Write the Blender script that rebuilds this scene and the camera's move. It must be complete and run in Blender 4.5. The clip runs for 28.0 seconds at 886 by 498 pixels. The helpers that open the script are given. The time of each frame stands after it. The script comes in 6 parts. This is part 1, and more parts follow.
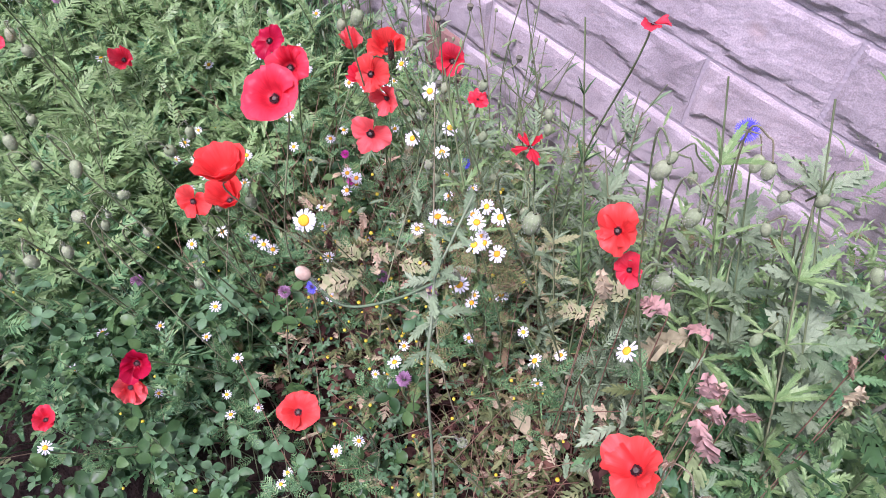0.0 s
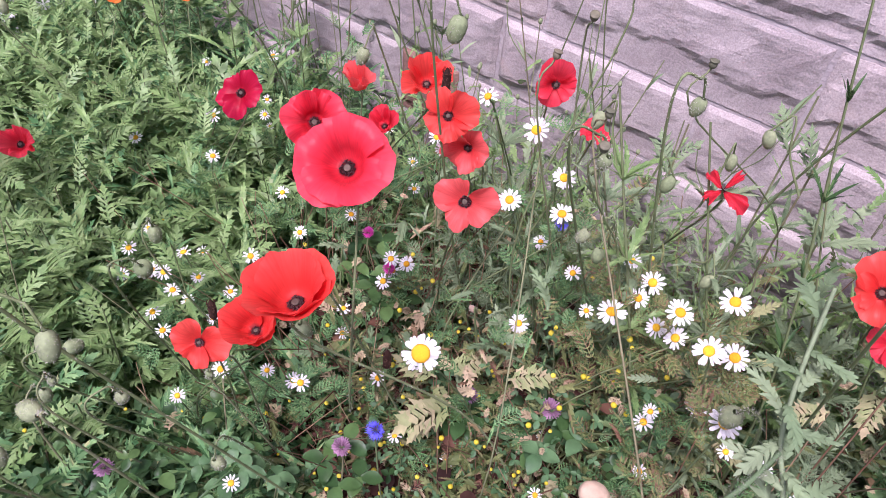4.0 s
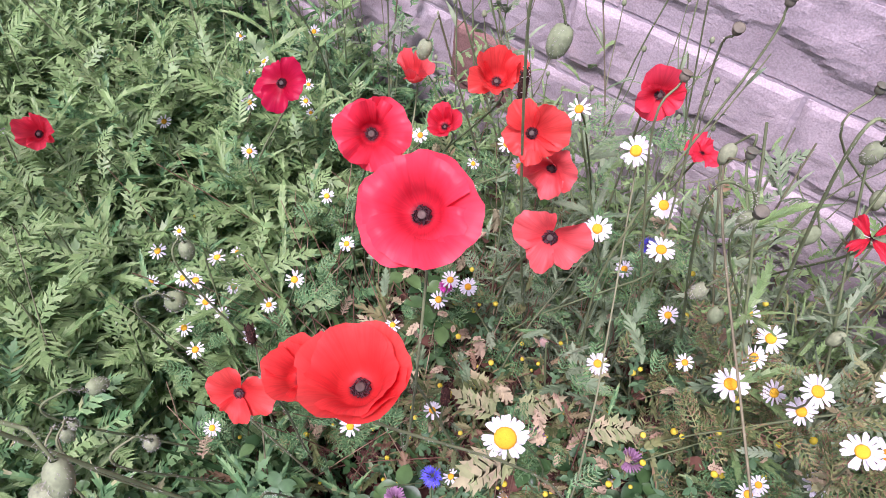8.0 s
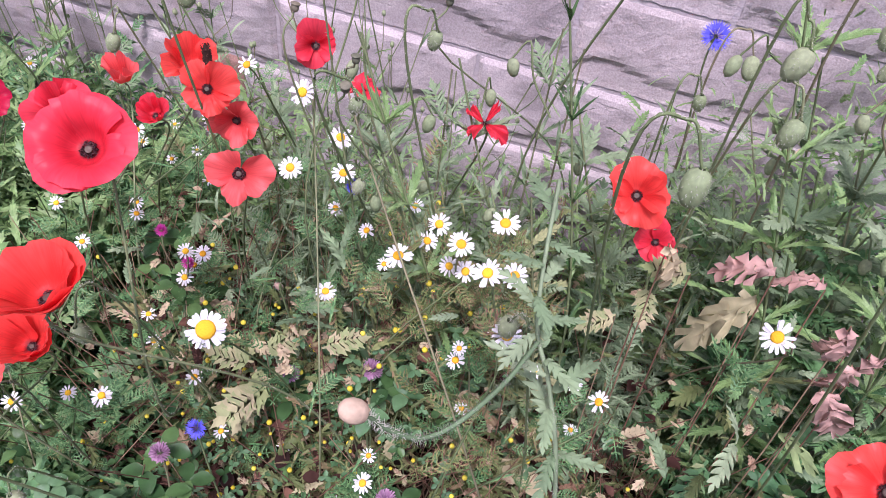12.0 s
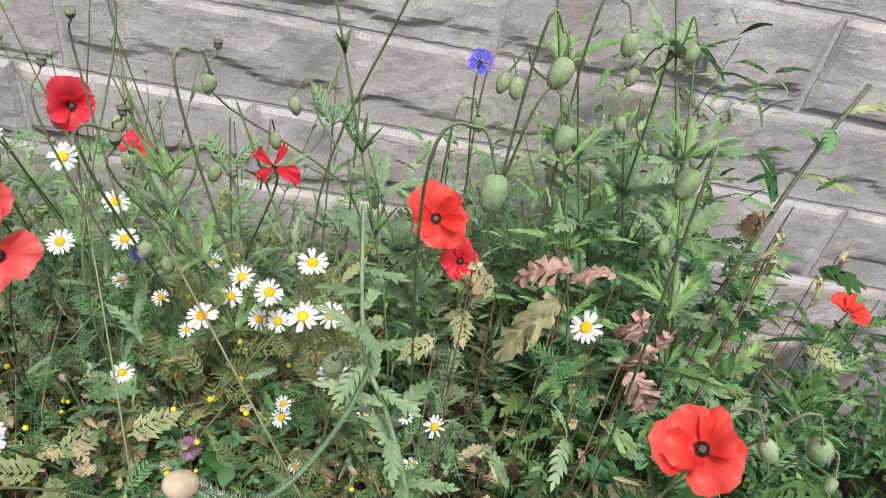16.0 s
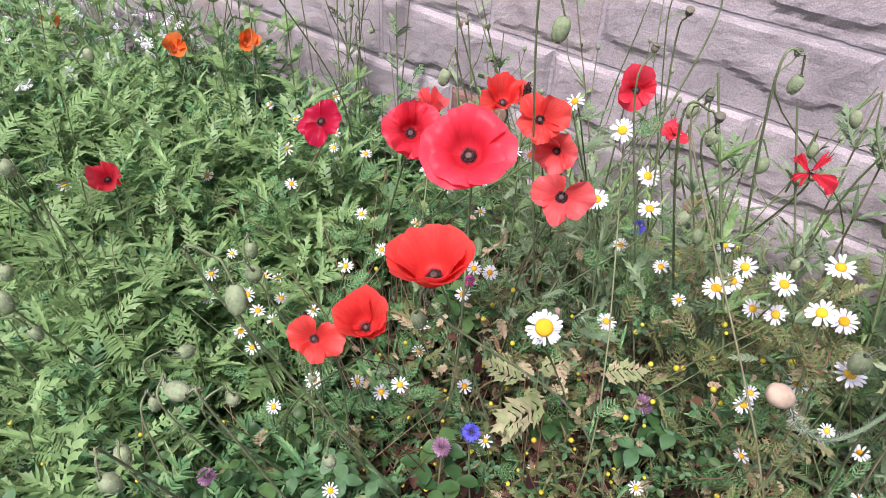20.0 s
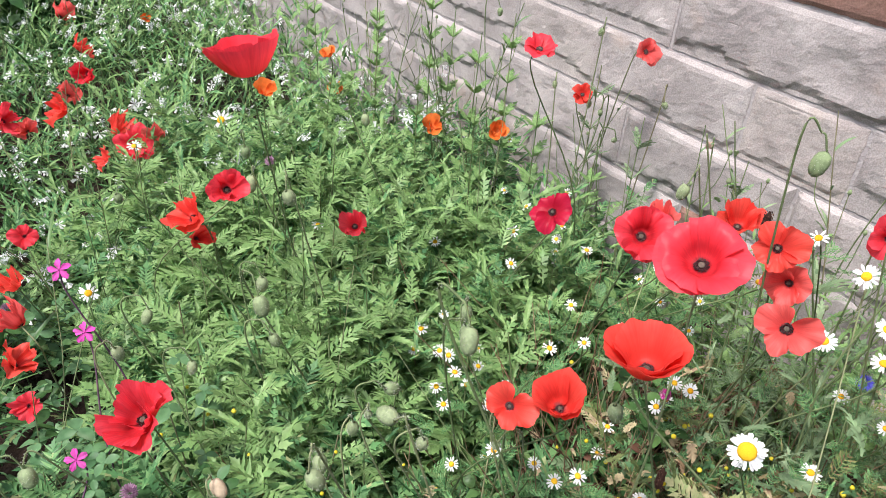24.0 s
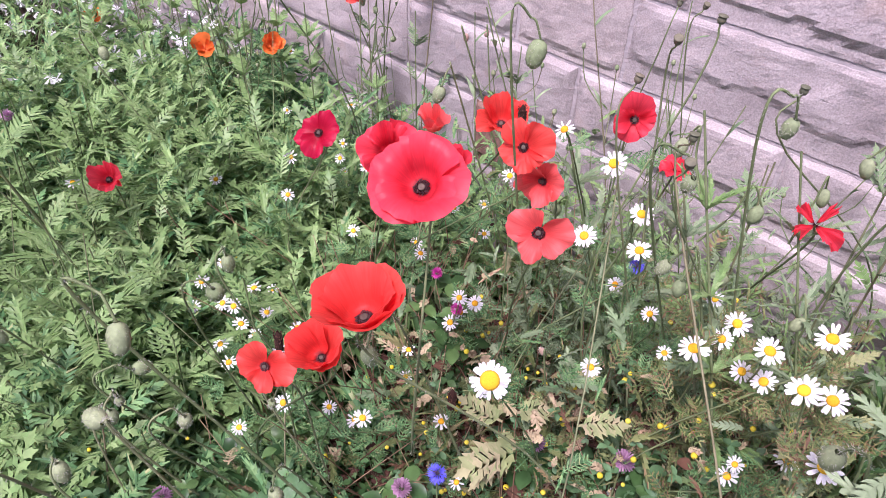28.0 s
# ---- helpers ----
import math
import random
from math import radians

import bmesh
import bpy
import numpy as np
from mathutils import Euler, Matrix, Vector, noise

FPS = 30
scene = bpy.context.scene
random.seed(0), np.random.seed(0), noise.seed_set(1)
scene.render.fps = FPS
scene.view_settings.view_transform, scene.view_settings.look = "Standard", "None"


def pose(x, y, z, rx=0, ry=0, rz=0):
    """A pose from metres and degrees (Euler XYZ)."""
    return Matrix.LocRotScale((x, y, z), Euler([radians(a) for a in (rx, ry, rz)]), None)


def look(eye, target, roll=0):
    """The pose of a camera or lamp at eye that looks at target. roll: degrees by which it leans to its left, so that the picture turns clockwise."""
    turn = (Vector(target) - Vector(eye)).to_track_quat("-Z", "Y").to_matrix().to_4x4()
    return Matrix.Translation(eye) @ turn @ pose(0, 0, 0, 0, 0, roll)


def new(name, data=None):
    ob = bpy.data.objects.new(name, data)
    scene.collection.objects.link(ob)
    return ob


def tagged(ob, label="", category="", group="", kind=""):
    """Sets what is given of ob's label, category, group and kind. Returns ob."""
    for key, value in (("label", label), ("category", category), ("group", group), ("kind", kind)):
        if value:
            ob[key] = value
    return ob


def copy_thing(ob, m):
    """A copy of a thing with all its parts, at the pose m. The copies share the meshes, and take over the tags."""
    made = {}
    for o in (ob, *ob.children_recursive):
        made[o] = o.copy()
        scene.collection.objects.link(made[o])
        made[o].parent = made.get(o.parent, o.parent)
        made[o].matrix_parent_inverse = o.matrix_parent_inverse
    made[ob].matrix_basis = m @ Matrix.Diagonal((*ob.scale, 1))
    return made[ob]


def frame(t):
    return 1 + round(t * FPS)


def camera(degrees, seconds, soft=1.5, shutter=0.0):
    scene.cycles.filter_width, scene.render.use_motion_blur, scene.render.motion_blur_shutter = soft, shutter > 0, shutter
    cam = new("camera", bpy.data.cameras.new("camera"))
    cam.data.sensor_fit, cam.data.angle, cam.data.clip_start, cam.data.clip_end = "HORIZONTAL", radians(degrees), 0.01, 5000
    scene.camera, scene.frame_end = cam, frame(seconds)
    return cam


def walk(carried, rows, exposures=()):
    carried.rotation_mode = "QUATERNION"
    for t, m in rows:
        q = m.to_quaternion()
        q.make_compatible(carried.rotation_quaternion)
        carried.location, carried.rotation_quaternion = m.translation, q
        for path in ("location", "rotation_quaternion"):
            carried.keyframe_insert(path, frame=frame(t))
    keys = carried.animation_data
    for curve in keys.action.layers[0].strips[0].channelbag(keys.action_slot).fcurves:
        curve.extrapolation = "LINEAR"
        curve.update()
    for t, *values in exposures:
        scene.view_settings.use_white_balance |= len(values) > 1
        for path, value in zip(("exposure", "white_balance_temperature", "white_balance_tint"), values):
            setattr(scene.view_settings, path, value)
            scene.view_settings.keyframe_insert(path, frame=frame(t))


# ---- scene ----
EXPOSURES = [(0.0, 1.00, 5600, 44), (2.0, 1.02, 5600, 44), (4.0, 0.88, 5900, 40), (8.0, 0.94, 5800, 46), (10.0, 0.90, 5800, 44), (13.0, 0.84, 5750, 30), (16.0, 0.74, 6100, 6), (17.0, 0.77, 6000, 9), (20.0, 0.88, 6000, 25), (22.0, 0.95, 6000, 22), (25.0, 1.00, 6300, 7), (27.0, 1.10, 5800, 34), (28.0, 1.00, 5950, 38)]
cam = camera(63.24, 28.0, 0.6)
ROWS = [
    (0.0, 0.545, -0.905, 1.168, 39.65, -2.76, 50.16),
    (0.5, 0.537, -0.922, 1.140, 39.85, -3.48, 47.90),
    (1.0, 0.511, -0.915, 1.128, 39.99, -1.79, 45.07),
    (1.5, 0.472, -0.909, 1.061, 40.02, -0.99, 41.77),
    (2.0, 0.421, -0.914, 1.027, 39.99, -0.98, 39.86),
    (2.5, 0.379, -0.928, 1.018, 40.01, -1.30, 39.13),
    (3.0, 0.343, -0.909, 1.007, 42.10, -2.39, 38.90),
    (3.5, 0.268, -0.899, 0.979, 43.44, -3.12, 37.95),
    (4.0, 0.185, -0.901, 0.956, 43.83, -4.07, 37.21),
    (4.5, 0.143, -0.862, 0.923, 44.21, -3.27, 37.00),
    (6.5, 0.088, -0.811, 0.894, 39.80, -2.18, 37.35),
    (7.0, 0.073, -0.826, 0.906, 40.13, -2.88, 37.31),
    (7.5, 0.074, -0.830, 0.929, 39.70, -2.16, 37.76),
    (8.0, 0.077, -0.830, 0.930, 39.70, -3.47, 39.40),
    (8.5, 0.097, -0.857, 0.935, 41.01, -3.78, 42.58),
    (9.0, 0.130, -0.855, 0.935, 41.13, -3.23, 42.82),
    (9.5, 0.159, -0.867, 0.950, 41.34, -2.91, 42.51),
    (10.0, 0.192, -0.884, 0.958, 41.50, -2.56, 42.21),
    (10.5, 0.219, -0.909, 0.958, 41.89, -3.28, 41.49),
    (11.0, 0.248, -0.914, 0.974, 41.86, -4.15, 38.80),
    (11.5, 0.254, -0.902, 0.948, 43.35, -5.92, 30.24),
    (12.0, 0.250, -0.891, 0.936, 44.80, -5.54, 22.02),
    (12.5, 0.230, -0.873, 0.925, 45.71, -7.67, 15.84),
    (13.0, 0.223, -0.861, 0.909, 46.42, -7.27, 12.70),
    (13.5, 0.224, -0.858, 0.911, 46.65, -6.28, 9.48),
    (15.5, 0.240, -0.881, 0.925, 50.59, -9.23, 3.70),
    (16.0, 0.245, -0.892, 0.918, 51.17, -9.34, 3.98),
    (16.5, 0.229, -0.913, 0.912, 51.10, -7.55, 7.20),
    (17.0, 0.224, -0.929, 0.912, 50.61, -5.81, 11.17),
    (17.5, 0.226, -0.940, 0.918, 50.54, -5.64, 15.94),
    (18.0, 0.213, -0.948, 0.916, 50.23, -6.61, 19.90),
    (18.5, 0.209, -0.965, 0.915, 49.98, -5.60, 23.62),
    (19.0, 0.191, -0.979, 0.911, 50.02, -4.51, 27.60),
    (19.5, 0.177, -0.995, 0.917, 49.78, -3.30, 32.55),
    (20.0, 0.155, -1.015, 0.923, 49.43, -2.46, 36.05),
    (20.5, 0.153, -1.021, 0.931, 49.50, -3.60, 39.55),
    (21.0, 0.150, -1.029, 0.939, 49.70, -4.89, 43.66),
    (21.5, 0.154, -1.038, 0.940, 50.19, -5.14, 45.34),
    (22.0, 0.157, -1.044, 0.936, 51.94, -4.67, 48.58),
    (22.5, 0.159, -1.046, 0.940, 53.88, -4.48, 50.46),
    (24.5, 0.169, -1.080, 0.928, 56.93, -3.50, 57.24),
    (25.0, 0.172, -1.085, 0.926, 56.97, -3.43, 58.53),
    (25.5, 0.178, -1.082, 0.918, 55.60, -4.60, 59.76),
    (26.0, 0.181, -1.069, 0.916, 50.86, -4.80, 60.04),
    (26.5, 0.186, -1.039, 0.913, 49.60, -4.63, 56.66),
    (27.0, 0.195, -0.991, 0.917, 49.58, -3.60, 48.68),
    (27.5, 0.193, -0.933, 0.924, 49.34, -3.07, 44.23),
    (28.0, 0.192, -0.916, 0.918, 49.32, -1.96, 42.26),
]
walk(cam, [(t, pose(x, y, z, rx, ry, rz)) for t, x, y, z, rx, ry, rz in ROWS], EXPOSURES)

# ---- world and light: bright overcast day ----
world = bpy.data.worlds.new("overcast")
scene.world = world
world.use_nodes = True
wn = world.node_tree.nodes
sky = wn.new("ShaderNodeTexSky")
sky.sky_type = "NISHITA"
sky.sun_disc = False
sky.sun_elevation = radians(62)
sky.sun_rotation = radians(200)
sky.air_density, sky.dust_density, sky.ozone_density = 1.0, 4.0, 1.0
wn["Background"].inputs[1].default_value = 0.10
world.node_tree.links.new(sky.outputs[0], wn["Background"].inputs[0])
sun = new("sun", bpy.data.lights.new("sun", "SUN"))
sun.data.energy, sun.data.angle, sun.data.color = 2.75, radians(12), (1.0, 0.96, 0.91)
sun.matrix_world = look((0.9, -2.5, 5.1), (0, 0, 0))

GROUND = -0.12
rng = np.random.default_rng(7)

# ---- materials ----


def material(name, rough=0.6, spec=0.3):
    m = bpy.data.materials.new(name)
    m.use_nodes = True
    b = m.node_tree.nodes["Principled BSDF"]
    b.inputs["Roughness"].default_value = rough
    b.inputs["Specular IOR Level"].default_value = spec
    return m, m.node_tree.nodes, m.node_tree.links, b


def ramp(nodes, stops):
    r = nodes.new("ShaderNodeValToRGB")
    e = r.color_ramp.elements
    while len(e) < len(stops):
        e.new(0.5)
    for k, (p, c) in enumerate(stops):
        e[k].position, e[k].color = p, (*c, 1)
    return r


def noise_node(nodes, links, scale, detail=4.0, coord="Object"):
    tc = nodes.new("ShaderNodeTexCoord")
    n = nodes.new("ShaderNodeTexNoise")
    n.inputs["Scale"].default_value, n.inputs["Detail"].default_value = scale, detail
    links.new(tc.outputs[coord], n.inputs["Vector"])
    return n


def mix_rgb(nodes, links, fac, a, b, mode="MIX"):
    m = nodes.new("ShaderNodeMix")
    m.data_type, m.blend_type = "RGBA", mode
    for sock, val in ((m.inputs[0], fac), (m.inputs[6], a), (m.inputs[7], b)):
        if hasattr(val, "is_linked"):
            links.new(val, sock)
        elif isinstance(val, tuple):
            sock.default_value = (*val, 1)
        else:
            sock.default_value = val
    return m.outputs[2]


def bump(nodes, links, b, height, strength, dist):
    n = nodes.new("ShaderNodeBump")
    n.inputs["Strength"].default_value, n.inputs["Distance"].default_value = strength, dist
    links.new(height, n.inputs["Height"])
    links.new(n.outputs[0], b.inputs["Normal"])


def plant_material(name, stops, rough=0.55, through_light=0.20, scale=60.0, blotch=(0.3, 0.3, 0.1), spotted=0.0):
    """Thin plant tissue: colour varies from piece to piece and along the piece; some light passes through."""
    m, n, l, b = material(name, rough, 0.22)
    geo, info = n.new("ShaderNodeNewGeometry"), n.new("ShaderNodeObjectInfo")
    add = n.new("ShaderNodeMath")
    add.operation = "ADD"
    l.new(geo.outputs["Random Per Island"], add.inputs[0])
    l.new(info.outputs["Random"], add.inputs[1])
    fr = n.new("ShaderNodeMath")
    fr.operation = "FRACT"
    l.new(add.outputs[0], fr.inputs[0])
    r = ramp(n, stops)
    l.new(fr.outputs[0], r.inputs[0])
    fine = noise_node(n, l, scale)
    shade = ramp(n, [(0.3, (0.72, 0.72, 0.72)), (0.7, (1.15, 1.15, 1.15))])
    l.new(fine.outputs[0], shade.inputs[0])
    col = mix_rgb(n, l, 1.0, r.outputs[0], shade.outputs[0], "MULTIPLY")
    if spotted > 0:
        big = noise_node(n, l, scale * 0.35, 2.0)
        th = ramp(n, [(0.58, (0, 0, 0)), (0.7, (spotted, spotted, spotted))])
        l.new(big.outputs[0], th.inputs[0])
        col = mix_rgb(n, l, th.outputs[0], col, blotch)
    l.new(col, b.inputs["Base Color"])
    bump(n, l, b, fine.outputs[0], 0.4, 0.001)
    tr = n.new("ShaderNodeBsdfTranslucent")
    l.new(col, tr.inputs[0])
    ms = n.new("ShaderNodeMixShader")
    ms.inputs[0].default_value = through_light
    l.new(b.outputs[0], ms.inputs[1])
    l.new(tr.outputs[0], ms.inputs[2])
    l.new(ms.outputs[0], n["Material Output"].inputs[0])
    return m


M_LEAF = plant_material("green_leaf", [(0.0, (0.055, 0.15, 0.055)), (0.3, (0.105, 0.245, 0.090)), (0.65, (0.155, 0.305, 0.115)), (0.92, (0.22, 0.375, 0.145)), (1.0, (0.33, 0.35, 0.16))], 0.45)
M_FRESH = plant_material("young_green_leaf", [(0.0, (0.16, 0.287, 0.096)), (0.5, (0.228, 0.37, 0.126)), (1.0, (0.305, 0.442, 0.182))], 0.38, 0.3)
M_BLUE = plant_material("blue_green_leaf", [(0.0, (0.14, 0.22, 0.11)), (0.5, (0.21, 0.30, 0.155)), (1.0, (0.27, 0.35, 0.20))], 0.65)
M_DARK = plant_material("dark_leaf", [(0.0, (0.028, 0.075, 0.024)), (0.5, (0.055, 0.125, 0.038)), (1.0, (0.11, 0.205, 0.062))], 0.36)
M_CLOVERLEAF = plant_material("clover_leaf", [(0.0, (0.065, 0.15, 0.06)), (1.0, (0.12, 0.23, 0.10))], 0.45, 0.15, 70.0, (0.22, 0.32, 0.18), 0.6)
M_FERN = plant_material("feathery_leaf", [(0.0, (0.08, 0.14, 0.045)), (0.45, (0.17, 0.23, 0.075)), (0.7, (0.27, 0.27, 0.10)), (0.85, (0.27, 0.17, 0.09)), (1.0, (0.15, 0.075, 0.05))])
M_OLIVE = plant_material("olive_leaf", [(0.0, (0.075, 0.10, 0.035)), (0.4, (0.14, 0.18, 0.06)), (0.75, (0.21, 0.24, 0.09)), (0.9, (0.26, 0.20, 0.10)), (1.0, (0.24, 0.13, 0.08))], 0.6)
M_SICK = plant_material("yellowing_leaf", [(0.0, (0.26, 0.33, 0.13)), (0.6, (0.38, 0.38, 0.19)), (1.0, (0.45, 0.38, 0.22))], 0.7, 0.3, 60.0, (0.36, 0.42, 0.16), 0.5)
M_DRY = plant_material("dry_leaf", [(0.0, (0.34, 0.22, 0.14)), (0.3, (0.50, 0.38, 0.24)), (0.65, (0.55, 0.47, 0.28)), (1.0, (0.42, 0.42, 0.22))], 0.85, 0.25)
M_PINK = plant_material("withered_pink_leaf", [(0.0, (0.50, 0.31, 0.25)), (0.5, (0.60, 0.40, 0.33)), (1.0, (0.62, 0.46, 0.34))], 0.85, 0.25, 70.0, (0.40, 0.22, 0.17), 0.6)
M_BROWN = plant_material("dead_litter", [(0.0, (0.03, 0.014, 0.011)), (0.6, (0.085, 0.038, 0.027)), (1.0, (0.19, 0.095, 0.06))], 0.9, 0.1)
M_STEM = plant_material("stem", [(0.0, (0.13, 0.18, 0.075)), (0.6, (0.20, 0.255, 0.115)), (0.9, (0.23, 0.25, 0.13)), (1.0, (0.22, 0.19, 0.11))], 0.6, 0.1)
M_STRAW = plant_material("dry_stem", [(0.0, (0.17, 0.085, 0.055)), (0.55, (0.25, 0.14, 0.085)), (1.0, (0.36, 0.27, 0.16))], 0.8, 0.1)
M_HAIR = plant_material("pale_hair", [(0.0, (0.50, 0.52, 0.42)), (1.0, (0.62, 0.62, 0.52))], 0.6, 0.5)
M_BUD = plant_material("poppy_bud", [(0.0, (0.22, 0.29, 0.14)), (1.0, (0.31, 0.36, 0.20))], 0.65, 0.12, 250.0)
M_PALE = plant_material("pale_bud", [(0.0, (0.55, 0.42, 0.29)), (1.0, (0.60, 0.47, 0.33))], 0.75, 0.15, 120.0, (0.42, 0.36, 0.2), 0.4)
M_EYE = plant_material("poppy_eye", [(0.0, (0.085, 0.065, 0.05)), (1.0, (0.14, 0.105, 0.08))], 0.7, 0.05, 300.0)
M_POD = plant_material("poppy_pod", [(0.0, (0.13, 0.14, 0.09)), (1.0, (0.20, 0.18, 0.12))], 0.6, 0.05, 200.0)
M_BLACK = plant_material("dark_stamen", [(0.0, (0.05, 0.024, 0.028)), (1.0, (0.17, 0.085, 0.085))], 0.8, 0.0)
M_WHITE = plant_material("white_petal", [(0.0, (0.80, 0.80, 0.80)), (1.0, (0.88, 0.88, 0.86))], 0.5, 0.3, 300.0)
M_YOLK = plant_material("yellow_disc", [(0.0, (0.72, 0.36, 0.01)), (1.0, (0.82, 0.50, 0.02))], 0.8, 0.0, 900.0)
M_YELLOW = plant_material("small_yellow_flower", [(0.0, (0.72, 0.58, 0.03)), (1.0, (0.80, 0.70, 0.08))], 0.7, 0.2)
M_CLOVER = plant_material("clover_head", [(0.0, (0.36, 0.19, 0.31)), (1.0, (0.52, 0.32, 0.44))], 0.7, 0.3)
M_MAGENTA = plant_material("magenta_petal", [(0.0, (0.72, 0.07, 0.44)), (1.0, (0.80, 0.13, 0.52))], 0.6, 0.3)
M_CORN = plant_material("cornflower_blue", [(0.0, (0.10, 0.10, 0.62)), (1.0, (0.17, 0.16, 0.75))], 0.6, 0.3)
M_ORANGE = plant_material("orange_petal", [(0.0, (0.85, 0.17, 0.03)), (1.0, (0.90, 0.26, 0.06))], 0.5, 0.4)
M_VIOLET = plant_material("violet_calyx", [(0.0, (0.14, 0.07, 0.12)), (1.0, (0.22, 0.13, 0.17))], 0.8, 0.1)


def petal_material(name, low, high):
    """Poppy petal: silky red, fine radial creases, a dark blotch of pigment at its foot."""
    m, n, l, b = material(name, 0.42, 0.25)
    uv = n.new("ShaderNodeUVMap")
    sep = n.new("ShaderNodeSeparateXYZ")
    l.new(uv.outputs[0], sep.inputs[0])
    scl = n.new("ShaderNodeMapping")
    scl.inputs["Scale"].default_value = (42, 2.2, 1)
    l.new(uv.outputs[0], scl.inputs[0])
    cr = n.new("ShaderNodeTexNoise")
    cr.inputs["Scale"].default_value, cr.inputs["Detail"].default_value = 1.0, 3.0
    l.new(scl.outputs[0], cr.inputs["Vector"])
    soft = noise_node(n, l, 45.0, 2.0)
    tone = mix_rgb(n, l, soft.outputs[0], low, high)
    vein = ramp(n, [(0.28, (0.84, 0.78, 0.80)), (0.62, (1.0, 1.0, 1.0))])
    l.new(cr.outputs[0], vein.inputs[0])
    heart = ramp(n, [(0.15, (0.80, 0.5, 0.5)), (0.6, (1.0, 1.0, 1.0)), (1.0, (1.06, 1.3, 1.3))])
    l.new(sep.outputs[1], heart.inputs[0])
    tone = mix_rgb(n, l, 1.0, tone, heart.outputs[0], "MULTIPLY")
    col = mix_rgb(n, l, 1.0, tone, vein.outputs[0], "MULTIPLY")
    foot = ramp(n, [(0.08, (1, 1, 1)), (0.20, (0, 0, 0))])
    l.new(sep.outputs[1], foot.inputs[0])
    col = mix_rgb(n, l, foot.outputs[0], col, (0.05, 0.006, 0.012))
    l.new(col, b.inputs["Base Color"])
    bump(n, l, b, cr.outputs[0], 0.30, 0.0012)
    tr = n.new("ShaderNodeBsdfTranslucent")
    l.new(col, tr.inputs[0])
    ms = n.new("ShaderNodeMixShader")
    ms.inputs[0].default_value = 0.48
    l.new(b.outputs[0], ms.inputs[1])
    l.new(tr.outputs[0], ms.inputs[2])
    l.new(ms.outputs[0], n["Material Output"].inputs[0])
    return m


M_RED = petal_material("poppy_red", (0.84, 0.032, 0.056), (0.92, 0.078, 0.105))
M_SCARLET = petal_material("poppy_scarlet", (0.88, 0.048, 0.038), (0.93, 0.11, 0.080))
M_CORAL = petal_material("poppy_coral", (0.87, 0.085, 0.08), (0.93, 0.16, 0.145))
M_CRIMSON = petal_material("poppy_crimson", (0.50, 0.006, 0.035), (0.62, 0.018, 0.06))


def stone_material(name, tints):
    m, n, l, b = material(name, 0.93, 0.12)
    info = n.new("ShaderNodeObjectInfo")
    tint = ramp(n, tints)
    l.new(info.outputs["Random"], tint.inputs[0])
    big = noise_node(n, l, 9.0, 5.0)
    st = ramp(n, [(0.32, (0.74, 0.72, 0.72)), (0.62, (1.06, 1.05, 1.04))])
    l.new(big.outputs[0], st.inputs[0])
    col = mix_rgb(n, l, 1.0, tint.outputs[0], st.outputs[0], "MULTIPLY")
    grain = noise_node(n, l, 420.0, 3.0)
    gr = ramp(n, [(0.35, (0.80, 0.80, 0.80)), (0.65, (1.10, 1.10, 1.10))])
    l.new(grain.outputs[0], gr.inputs[0])
    col = mix_rgb(n, l, 1.0, col, gr.outputs[0], "MULTIPLY")
    rust = noise_node(n, l, 14.0, 3.0)
    rr = ramp(n, [(0.62, (0, 0, 0)), (0.78, (0.35, 0.35, 0.35))])
    l.new(rust.outputs[0], rr.inputs[0])
    col = mix_rgb(n, l, rr.outputs[0], col, (0.38, 0.26, 0.19))
    l.new(col, b.inputs["Base Color"])
    rough = noise_node(n, l, 150.0, 8.0)
    rough.inputs["Roughness"].default_value = 0.72
    tc = n.new("ShaderNodeTexCoord")
    flat = n.new("ShaderNodeMapping")
    flat.inputs["Scale"].default_value = (9.0, 9.0, 52.0)
    l.new(tc.outputs["Object"], flat.inputs[0])
    bed = n.new("ShaderNodeTexNoise")
    bed.inputs["Scale"].default_value, bed.inputs["Detail"].default_value = 1.0, 6.0
    l.new(flat.outputs[0], bed.inputs["Vector"])
    crack = ramp(n, [(0.31, (0, 0, 0)), (0.35, (1, 1, 1))])
    l.new(bed.outputs[0], crack.inputs[0])
    hgt = mix_rgb(n, l, 0.30, rough.outputs[0], crack.outputs[0])
    hgt = mix_rgb(n, l, 0.25, hgt, grain.outputs[0])
    bump(n, l, b, hgt, 0.8, 0.0035)
    return m


def plain_rough(name, low, high, scale, strength=0.6, dist=0.004, rough=0.95):
    m, n, l, b = material(name, rough, 0.15)
    a, c = noise_node(n, l, scale, 6.0), noise_node(n, l, scale * 0.13, 3.0)
    f = n.new("ShaderNodeMath")
    f.operation = "MULTIPLY"
    l.new(a.outputs[0], f.inputs[0])
    l.new(c.outputs[0], f.inputs[1])
    r = ramp(n, [(0.12, low), (0.42, high)])
    l.new(f.outputs[0], r.inputs[0])
    l.new(r.outputs[0], b.inputs["Base Color"])
    bump(n, l, b, a.outputs[0], strength, dist)
    return m


